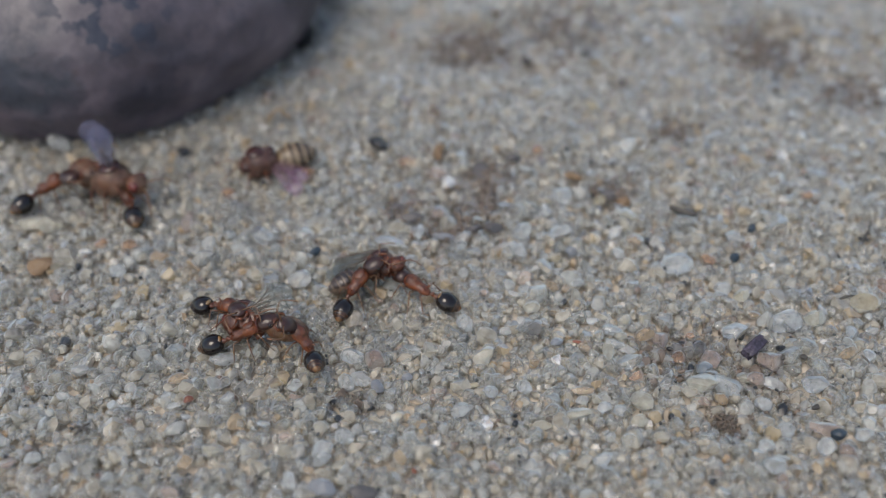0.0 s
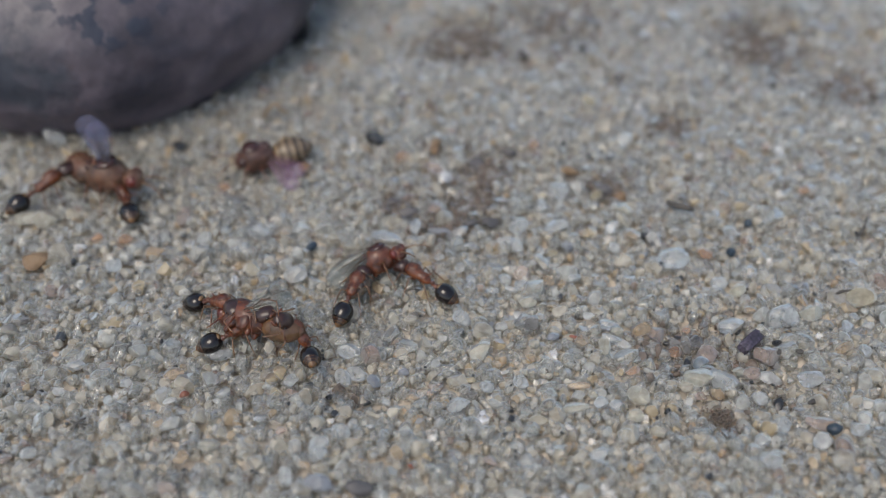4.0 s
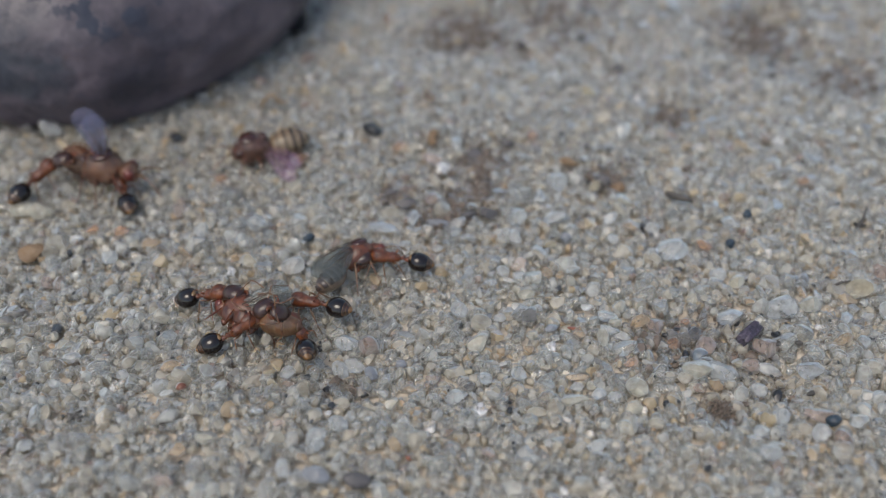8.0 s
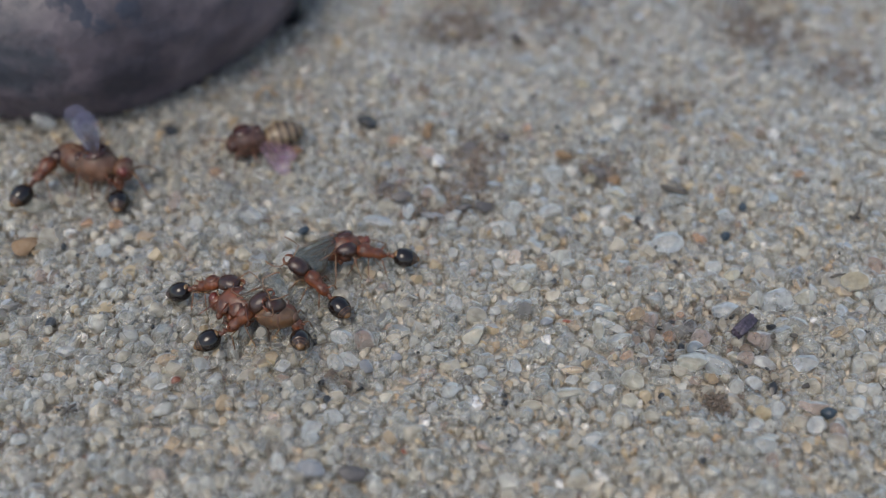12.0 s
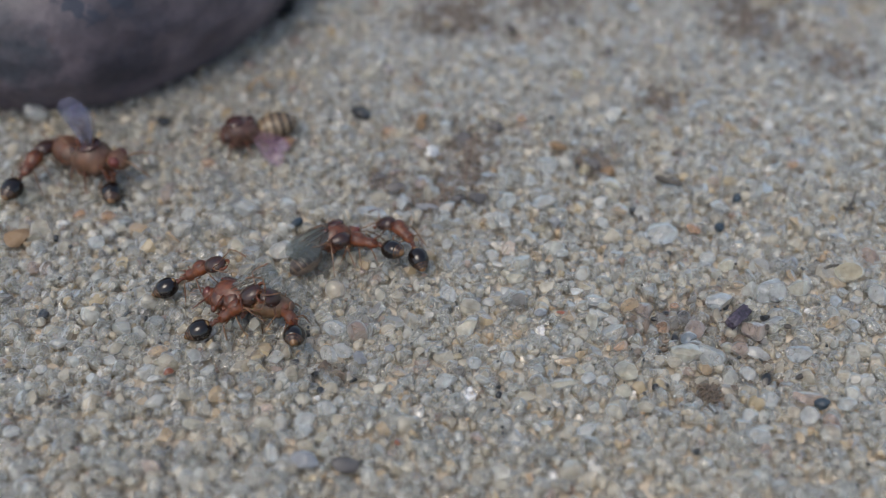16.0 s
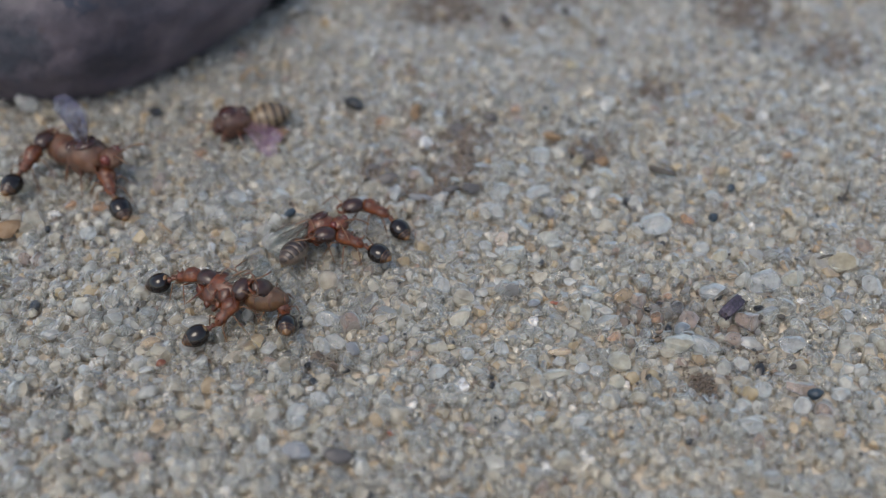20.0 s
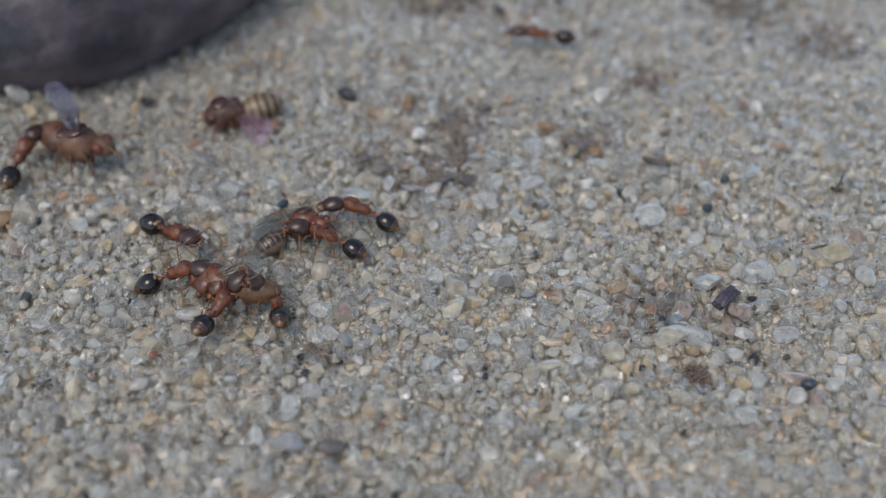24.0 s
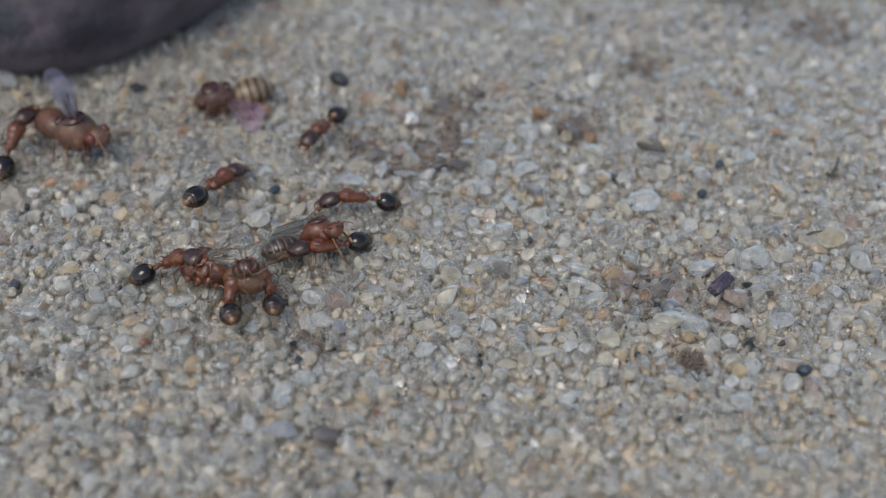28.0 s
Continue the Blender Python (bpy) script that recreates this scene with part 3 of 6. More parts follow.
    (2.28, -1.54, 0.298, 0.228, 0.182, 0, S_TAN, "sand_grain", "honey-coloured sand grain in the sand"),
    (-2.28, 1.62, 0.566, 0.283, 0.142, 0, S_BLUE, "sand_grain", "broad bluish clear sand grain"),
    (2.02, 1.07, 0.279, 0.317, 0.224, 60, S_WHITE, "sand_grain", "rounded pale glassy sand grain"),
    (5.24, 0.97, 0.226, 0.226, 0.203, 0, S_WHITE, "sand_grain", "round milky sand grain"),
    (2.84, 0.80, 0.167, 0.148, 0.134, 0, S_WHITE, "sand_grain", "small milky sand grain"),
    (3.18, 0.74, 0.241, 0.185, 0.148, 0, S_YELLOW, "sand_grain", "pale yellow sand grain"),
    (-0.44, 0.57, 0.257, 0.165, 0.132, -10, S_WHITE, "sand_grain", "milky white sand grain"),
    (0.20, 0.00, 0.181, 0.199, 0.163, 30, S_WHITE, "sand_grain", "rounded milky sand grain"),
    (3.74, -0.01, 0.219, 0.164, 0.148, 0, S_WHITE, "sand_grain", "rounded clear sand grain"),
    (3.81, -0.45, 0.271, 0.199, 0.159, 0, S_BLUE, "sand_grain", "oval clear sand grain with pale rim"),
    (3.24, 0.10, 0.238, 0.164, 0.132, 10, S_WHITE, "sand_grain", "pale glassy sand grain"),
    (3.39, -0.71, 0.161, 0.144, 0.129, 0, S_AMBER, "sand_grain", "small golden sand grain"),
    (0.55, -0.49, 0.197, 0.233, 0.158, 70, S_BLUE, "sand_grain", "clear bluish sand grain"),
    (1.25, -1.05, 0.159, 0.283, 0.127, 80, S_BLUE, "sand_grain", "long clear sand grain"),
    (2.11, -0.77, 0.250, 0.196, 0.157, 0, S_BLUE, "sand_grain", "clear rounded sand grain"),
    (1.78, -0.95, 0.142, 0.231, 0.114, 60, S_WHITE, "sand_grain", "oval pale sand grain"),
    (2.01, -2.03, 0.243, 0.173, 0.139, -15, S_WHITE, "sand_grain", "oval milky sand grain with pale rim"),
    (2.63, -2.07, 0.121, 0.191, 0.109, 60, S_WHITE, "sand_grain", "small oval white sand grain"),
    (0.27, -2.20, 0.327, 0.293, 0.205, 0, S_BLUE, "sand_grain", "large clear bubbly sand grain"),
    (1.43, -2.46, 0.223, 0.188, 0.151, 0, S_WHITE, "sand_grain", "rounded milky sand grain"),
    (1.10, -2.39, 0.172, 0.120, 0.096, 20, S_GREY, "sand_grain", "smoky grey sand grain"),
    (3.05, -2.31, 0.155, 0.121, 0.109, 0, S_AMBER, "sand_grain", "small amber sand grain"),
    (4.60, -2.49, 0.398, 0.242, 0.194, -8, S_BLUE, "sand_grain", "blocky bluish clear sand grain"),
    (2.97, -2.92, 0.221, 0.170, 0.136, 0, S_GREY, "sand_grain", "slate-grey translucent sand grain"),
    (2.38, -3.19, 0.186, 0.219, 0.167, 70, S_TAN, "sand_grain", "rounded pale tan sand grain"),
    (3.78, -3.12, 0.238, 0.187, 0.150, 0, S_AMBER, "sand_grain", "amber-stained pale sand grain"),
    (3.63, -2.91, 0.222, 0.085, 0.068, 0, S_RED, "sand_grain", "thin rust-brown sand grain"),
    (0.98, -3.11, 0.236, 0.135, 0.108, 0, S_WHITE, "sand_grain", "flat white sand grain"),
    (5.05, -3.18, 0.171, 0.291, 0.137, 70, S_WHITE, "sand_grain", "long milky sand grain"),
    (4.62, -3.04, 0.205, 0.308, 0.164, 65, S_BLUE, "sand_grain", "long clear sand grain"),
    (4.10, -2.07, 0.209, 0.157, 0.126, -30, S_WHITE, "sand_grain", "pale faceted sand grain"),
    (0.94, -4.84, 0.227, 0.211, 0.190, 0, S_BLUE, "sand_grain", "blocky bluish milky sand grain"),
    (1.94, -4.67, 0.277, 0.228, 0.183, 0, S_BLUE, "sand_grain", "rounded bluish sand grain"),
    (0.46, -4.51, 0.163, 0.114, 0.103, 0, S_YELLOW, "sand_grain", "pale yellow sand grain"),
    (0.29, -5.37, 0.240, 0.128, 0.102, 15, S_WHITE, "sand_grain", "bright glinting white sand grain"),
    (2.33, -6.00, 0.285, 0.158, 0.127, 0, S_TAN, "sand_grain", "pale tapered sand grain"),
    (3.30, -5.60, 0.481, 0.192, 0.135, 4, S_TAN, "sand_grain", "long flat pale sand grain"),
    (4.13, -5.39, 0.243, 0.210, 0.168, 0, S_WHITE, "sand_grain", "rounded milky sand grain"),
    (4.53, -5.45, 0.210, 0.243, 0.168, 70, S_BLUE, "sand_grain", "rounded bluish sand grain"),
    (3.50, -5.11, 0.211, 0.146, 0.117, 0, S_WHITE, "sand_grain", "oval pale sand grain"),
    (3.92, -5.03, 0.147, 0.179, 0.132, 70, S_TAN, "sand_grain", "pale honey sand grain"),
    (1.92, -6.49, 0.109, 0.141, 0.098, 80, S_WHITE, "sand_grain", "small bluish white sand grain"),
    (2.59, -7.01, 0.124, 0.155, 0.111, 70, S_WHITE, "sand_grain", "small milky sand grain"),
    (0.98, -7.28, 0.215, 0.169, 0.118, 0, S_ROSE, "sand_grain", "dull rose sand grain"),
    (3.82, -7.22, 0.295, 0.233, 0.186, 0, S_BLUE, "sand_grain", "bluish cloudy sand grain"),
    (3.54, -4.74, 0.360, 0.147, 0.103, -8, S_AMBER, "sand_grain", "small amber-stained sand grain"),
    (-11.15, -5.07, 0.156, 0.173, 0.140, 70, S_WHITE, "sand_grain", "glinting white sand grain"),
    (-9.29, -4.81, 0.222, 0.205, 0.164, 0, S_BLUE, "sand_grain", "clear rounded sand grain"),
    (-7.90, -4.88, 0.235, 0.134, 0.107, 0, S_TAN, "sand_grain", "pale tan sand grain"),
    (-7.91, -5.50, 0.199, 0.116, 0.104, 0, S_WHITE, "sand_grain", "oval white sand grain"),
    (-7.52, -5.85, 0.180, 0.115, 0.103, 0, S_WHITE, "sand_grain", "oval milky sand grain"),
    (-6.57, -5.49, 0.098, 0.131, 0.088, 80, S_WHITE, "sand_grain", "small bright white sand grain"),
    (-11.89, -7.38, 0.234, 0.151, 0.121, 20, S_ROSE, "sand_grain", "dull rust-rose sand grain"),
    (-4.66, -4.74, 0.263, 0.214, 0.171, -10, S_BLUE, "sand_grain", "clear rounded sand grain"),
    (-5.01, -5.12, 0.147, 0.212, 0.132, 80, S_YELLOW, "sand_grain", "golden yellow sand grain"),
    (-5.26, -6.11, 0.240, 0.144, 0.115, 15, S_BLUE, "sand_grain", "glassy sand grain with bright edge"),
    (-2.75, -4.35, 0.280, 0.362, 0.196, 80, S_BLUE, "sand_grain", "large flat clear sand grain"),
    (-1.18, -5.16, 0.225, 0.129, 0.103, 0, S_AMBER, "sand_grain", "amber and white sand grain"),
    (-1.68, -5.74, 0.206, 0.191, 0.152, 0, S_TAN, "sand_grain", "rounded clear sand grain"),
    (-1.89, -5.39, 0.144, 0.112, 0.101, -30, S_WHITE, "sand_grain", "bright rimmed sand grain"),
    (-3.03, -6.48, 0.298, 0.282, 0.226, 30, S_BLUE, "sand_grain", "large rounded bluish sand grain"),
    (-2.74, -6.18, 0.173, 0.205, 0.139, 60, S_WHITE, "sand_grain", "pale curved sand grain"),
    (-3.60, -7.21, 0.340, 0.263, 0.210, 15, S_BLUE, "sand_grain", "large bluish milky sand grain"),
    (-3.92, -7.57, 0.123, 0.169, 0.111, 80, S_AMBER, "sand_grain", "small golden sand grain"),
    (-1.14, -7.54, 0.107, 0.122, 0.096, 0, S_RED, "sand_grain", "small red-brown sand grain"),
    (-4.67, -6.49, 0.174, 0.126, 0.101, 0, S_ROSE, "sand_grain", "dull rose sand grain"),
    (-2.26, -6.29, 0.126, 0.110, 0.099, 0, S_WHITE, "sand_grain", "small pale sand grain"),
    (-3.13, -7.41, 0.215, 0.138, 0.111, 0, S_TAN, "sand_grain", "pale flat sand grain"),
    (1.25, 2.28, 0.343, 0.262, 0.196, 0, S_DARK, "soil_crumb", "dark grey-brown soil crumb"),
    (5.36, 4.07, 0.337, 0.347, 0.253, 0, S_DARK, "soil_crumb", "dark brown soil crumb"),
    (5.82, 3.82, 0.256, 0.295, 0.192, 0, S_BROWN, "soil_crumb", "brown soil crumb among grains"),
    (4.16, 5.08, 0.405, 0.228, 0.171, 0, S_BROWN, "soil_crumb", "brown soil crumb among grains"),
    (-1.53, 2.78, 0.386, 0.241, 0.181, 0, S_DARK, "soil_crumb", "dark brown soil crumb"),
    (-0.47, 1.99, 0.435, 0.166, 0.124, 0, S_GREY, "sand_grain", "flat smoky grey sand grain"),
    (-0.68, 6.41, 0.229, 0.339, 0.172, 0, S_BROWN, "sand_grain", "dull brown sand grain among paler grains"),
    (0.55, 4.91, 0.343, 0.151, 0.114, 0, S_AMBER, "sand_grain", "flat amber sand grain"),
    (2.20, 2.02, 0.435, 0.402, 0.302, 0, S_BLUE, "sand_grain", "large clear sand grain with pale rim"),
    (3.41, 1.97, 0.416, 0.307, 0.230, 0, S_WHITE, "sand_grain", "oval clear sand grain with pale rim"),
    (-0.70, 5.27, 0.448, 0.382, 0.286, 0, S_ROSE, "sand_grain", "pale pinkish sand grain"),
    (-0.57, 3.09, 0.369, 0.412, 0.277, 0, S_ROSE, "sand_grain", "pale pinkish sand grain"),
    (-1.26, 1.98, 0.208, 0.497, 0.156, 0, S_BLUE, "sand_grain", "long clear sand grain"),
    (3.01, 3.10, 0.233, 0.291, 0.175, 0, S_WHITE, "sand_grain", "rounded milky sand grain"),
    (3.67, 3.97, 0.395, 0.445, 0.297, 0, S_BLUE, "sand_grain", "large bluish clear sand grain"),
    (3.15, 3.72, 0.197, 0.197, 0.147, 0, S_YELLOW, "sand_grain", "small yellow sand grain"),
    (-1.85, 5.95, 0.310, 0.310, 0.232, 0, S_ORANGE, "sand_grain", "dull orange sand grain"),
    (5.92, 1.72, 0.319, 0.258, 0.194, 0, S_AMBER, "sand_grain", "honey-coloured sand grain among paler grains"),
    (5.31, 2.09, 0.284, 0.260, 0.195, 0, S_WHITE, "sand_grain", "milky sand grain among clearer ones"),
    (1.61, -0.61, 0.231, 0.267, 0.174, 0, S_WHITE, "sand_grain", "rounded milky sand grain"),
    (3.03, -0.60, 0.231, 0.200, 0.150, 0, S_AMBER, "sand_grain", "small golden sand grain"),
    (9.92, -2.11, 0.564, 0.556, 0.417, 0, S_BLUE, "sand_grain", "large rounded clear sand grain"),
    (10.91, -1.94, 0.429, 0.365, 0.274, 0, S_TAN, "sand_grain", "pale tan sand grain"),
    (12.55, -1.32, 0.488, 0.370, 0.278, 0, S_YELLOW, "sand_grain", "yellowish faceted sand grain"),
    (11.18, -1.57, 0.191, 0.303, 0.143, 0, S_BLUE, "sand_grain", "rounded bluish clear sand grain"),
    (11.85, -2.48, 0.203, 0.317, 0.152, 0, S_BLUE, "sand_grain", "rounded bluish clear sand grain"),
    (8.43, -2.30, 0.426, 0.362, 0.271, 0, S_BLUE, "sand_grain", "bluish clear sand grain"),
    (7.44, -3.45, 0.364, 0.310, 0.232, 0, S_ROSE, "sand_grain", "brownish cloudy sand grain"),
    (6.10, -2.55, 0.288, 0.381, 0.216, 0, S_ROSE, "sand_grain", "brownish cloudy sand grain"),
    (7.08, -2.43, 0.187, 0.170, 0.127, 0, S_ORANGE, "sand_grain", "small orange sand grain"),
    (6.56, -3.28, 0.216, 0.311, 0.162, 0, S_ORANGE, "sand_grain", "dull orange sand grain"),
    (10.81, -1.33, 0.157, 0.240, 0.118, 0, S_AMBER, "sand_grain", "small amber sand grain"),
    (9.13, -5.25, 0.142, 0.256, 0.106, 0, S_BLACK, "sand_grain", "tiny black sand grain"),
    (12.06, -3.43, 0.215, 0.268, 0.161, 0, S_BLUE, "sand_grain", "rounded bluish sand grain"),
    (13.18, -2.29, 0.340, 0.361, 0.255, 0, S_WHITE, "sand_grain", "milky sand grain among clearer ones"),
    (8.36, -0.58, 0.302, 0.289, 0.217, 0, S_WHITE, "sand_grain", "milky sand grain among clearer ones"),
    (8.91, -0.89, 0.317, 0.287, 0.215, 0, S_TAN, "sand_grain", "pale tan sand grain"),
    (4.44, -3.29, 0.183, 0.415, 0.137, 0, S_TAN, "sand_grain", "long pale tan sand grain"),
    (9.08, -1.70, 0.259, 0.173, 0.130, 0, S_AMBER, "sand_grain", "small rusty sand grain"),
    (6.89, -4.22, 0.130, 0.122, 0.091, 0, S_BLACK, "sand_grain", "tiny black sand grain"),
    (-5.33, 5.35, 0.34, 0.36, 0.2, 30, S_ORANGE, "sand_grain", "dull orange grain beside a still ant"),
]


def build_specials():
    shapes, faces = grain_shapes(14, 3, 77)
    for i, (x, y, a, bb, c, turn, mat, name, label) in enumerate(SPECIALS):
        bm = bmesh.new()
        form = shapes[i % 14]
        even = form / np.linalg.norm(form, axis=1)[:, None] * np.array([0.95, 0.83, 0.7])
        form = form + (even - form) * (0.5 if mat is S_SLATE else 0.2)
        form = form * np.array([1 + 0.05 * noise.noise(Vector(p) * 3.5 + Vector((i, 0, 0))) + 0.03 * noise.noise(Vector(p) * 8) for p in form])[:, None]
        vs = [bm.verts.new((p[0] * a, p[1] * bb / 0.83, p[2] * c / 0.7)) for p in form]
        for f in faces:
            bm.faces.new([vs[k] for k in f])
        ob = part(name, bm, mat)
        ob.data.set_sharp_from_angle(angle=radians(20))
        ob.matrix_basis = mm(x, y, height(x, y) + c * 0.55 - 0.02, random.uniform(-12, 12), random.uniform(-12, 12), turn)
        tagged(ob, label, name.replace("_", " "), group="coloured grains in the sand")


build_specials()


def build_sand():
    rng = np.random.default_rng(5)
    pts = []
    pitch = 0.27
    y, k = -12.5, 0
    while y < 24:
        half = 14.5 + (y + 12.5) * 0.36
        x = -half + (k % 2) * pitch / 2
        while x < half:
            pts.append((x, y))
            x += pitch
        y += pitch * 0.87
        k += 1
    pts = np.array(pts) + rng.normal(0, 0.09, (len(pts), 2))
    low = pts + rng.normal(0, 0.14, (len(pts), 2))
    n0 = len(pts)
    extra = np.stack([rng.uniform(-20, 20, 3000), rng.uniform(-12, 22, 3000)], 1)
    pts = np.concatenate([pts, extra, low])
    deep = np.arange(len(pts)) >= n0 + 3000
    n = len(pts)
    size = np.clip(rng.lognormal(math.log(0.175), 0.36, n), 0.08, 0.38)
    size[n0:] *= 1.12
    size[deep] = 0.23
    h = np.array([height(x, y) for x, y in pts])
    dirt = np.array([patch(x, y) for x, y in pts])
    z = h + rng.normal(0, 0.035, n) + size * 0.1 - 0.1
    z[n0:] += 0.08
    z[deep] = h[deep] - 0.15
    # keep clear of the grains that stand alone
    keep = np.ones(n, dtype=bool)
    for x, y_, a, bb, *_ in SPECIALS:
        keep &= (pts[:, 0] - x) ** 2 + (pts[:, 1] - y_) ** 2 > (0.72 * (a + bb) / 2 + 0.1) ** 2
    odds = np.tile(np.array([0.62, 0.12, 0.2, 0.032, 0.014, 0.008, 0.004, 0.004]), (n, 1))
    odds += dirt[:, None] * np.array([-0.34, -0.12, 0.04, 0.02, 0.0, 0.14, 0.18, 0.06])
    odds = np.clip(odds, 0.003, 1)
    odds /= odds.sum(1, keepdims=True)
    kinds = (odds.cumsum(1) < rng.uniform(0, 1, (n, 1))).sum(1).clip(0, 7)
    kinds = np.where((kinds == 0) & (rng.uniform(0, 1, n) < 0.015) & ~deep, 8, kinds)
    size = np.where((kinds == 6) | (kinds == 7), size * 0.75, size)
    c = np.stack([pts[:, 0], pts[:, 1], z], 1)
    near = ~deep & (pts[:, 1] > -9) & (pts[:, 1] < 2.5) & (np.abs(pts[:, 0]) < 13)
    for name, sel, div, seed, label in (("sand_grains", near & keep, 3, 9, "loose clear and milky quartz sand grains under the ants"),
                                        ("sand_grains_beyond", ~near & ~deep & keep, 2, 10, "loose clear, milky and beige quartz sand grains"),
                                        ("sand_grains_below", deep, 1, 11, "packed lower layer of pale quartz sand grains")):
        ob = heap(name, c[sel], size[sel], kinds[sel], seed, div)
        tagged(ob, label, "sand", kind="stuff")


build_sand()


def build_specks():
    """Tiny dark mineral specks and a few white beads lying on the grains."""
    rng = np.random.default_rng(21)
    n = 620
    x, y = rng.uniform(-15, 15, n), rng.uniform(-10, 12, n)
    z = np.array([height(a, c) for a, c in zip(x, y)]) + 0.06
    size = rng.uniform(0.035, 0.1, n)
    ob = heap("mineral_specks", np.stack([x, y, z], 1), size, np.where(rng.uniform(0, 1, n) < 0.72, 7, np.where(rng.uniform(0, 1, n) < 0.6, 6, 1)), 22, 1)
    tagged(ob, "tiny black and brown mineral specks on the sand", "sand specks", kind="stuff")


build_specks()


def build_soil():
    """Fine brown soil caught in the hollows of the sand."""
    rng = np.random.default_rng(31)
    pts, size, kinds = [], [], []
    for px, py, r, s in PATCHES:
        clod = s >= 1
        n = 700 if clod else int((520 if py > 1 else 160) * s * min(r, 2.4))
        for _ in range(n):
            a, d = rng.uniform(0, 2 * math.pi), abs(rng.normal(0, 0.42)) * r
            x, y = px + d * math.cos(a), py + d * math.sin(a)
            lift = rng.uniform(0.0, 0.34) * max(0.0, 1 - d / r) if clod else rng.uniform(-0.08, 0.09)
            pts.append((x, y, height(x, y) + lift))
            size.append(rng.uniform(0.05, 0.13) if py > 1 else rng.uniform(0.02, 0.055) if clod else rng.uniform(0.02, 0.05))
            kinds.append(rng.choice([5, 6, 6, 6]))
    ob = heap("soil_dust", np.array(pts), np.array(size), np.array(kinds), 33, 1)
    tagged(ob, "fine dark brown soil crumbs in hollows of the sand", "soil", kind="stuff")


build_soil()


# ---- pebble ----
def build_stone():
    bm = bmesh.new()
    bmesh.ops.create_icosphere(bm, subdivisions=6, radius=1.0)
    for v in bm.verts:
        p = v.co.copy()
        d = 1 + 0.035 * noise.noise(p * 1.7) + 0.012 * noise.noise(p * 6) + 0.004 * noise.noise(p * 19)
        v.co = Vector((p.x * 10.9 * d, p.y * 8.5 * d, p.z * 6.0 * d))
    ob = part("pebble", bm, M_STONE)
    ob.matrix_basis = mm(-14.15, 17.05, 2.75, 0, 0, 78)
    tagged(ob, "large smooth mauve-brown pebble with pale shoulder and black flecks", "pebble")


build_stone()


# ---- ants ----
def leg_mesh(points, r=0.024):
    pts = []
    for a, bb in zip(points, points[1:]):
        for u in (0, 0.5):
            pts.append([a[i] + (bb[i] - a[i]) * u for i in range(3)])
    pts.append(points[-1])
    n = len(pts)
    fat = [1.35, 1.3, 0.85, 1.25, 0.75, 0.8, 0.5, 0.45, 0.35]
    return tube(pts, [r * fat[min(i * len(fat) // n, len(fat) - 1)] for i in range(n)], 7)


# coxa, knee, ankle and claw of the three legs of one side, seen from the thorax centre
LEGS = [((0.3, 0.1, -0.13), (0.46, 0.31, 0.02), (0.58, 0.46, -0.36), (0.68, 0.54, -0.6)),
        ((0.04, 0.12, -0.14), (0.06, 0.37, 0.04), (-0.01, 0.58, -0.36), (-0.04, 0.7, -0.6)),
        ((-0.2, 0.1, -0.13), (-0.36, 0.33, 0.06), (-0.56, 0.48, -0.32), (-0.72, 0.58, -0.6))]


def add_legs(ant, mat, s=1.0, drop=0.0, r=0.02):
    legs = []
    for side in (1, -1):
        for coxa, knee, ankle, claw in LEGS:
            pts = [Vector((p[0], p[1] * side, p[2])) * s for p in (coxa, knee, ankle, claw)]
            pts[3].z -= drop
            pts[2].z -= drop * 0.6
            legs.append(part("leg", leg_mesh([p - pts[0] for p in pts], r), mat, ant, at_=mm(*pts[0])))
    return legs


def antenna_mesh(side, spread=1.0):
    pts = [(0, 0, 0), (0.1, 0.16 * side * spread, 0.06), (0.2, 0.36 * side * spread, 0.1), (0.34, 0.38 * side * spread, 0.02), (0.5, 0.36 * side * spread, -0.08), (0.64, 0.32 * side * spread, -0.16)]
    return tube(pts, [0.02, 0.017, 0.02, 0.017, 0.026, 0.022], 7)


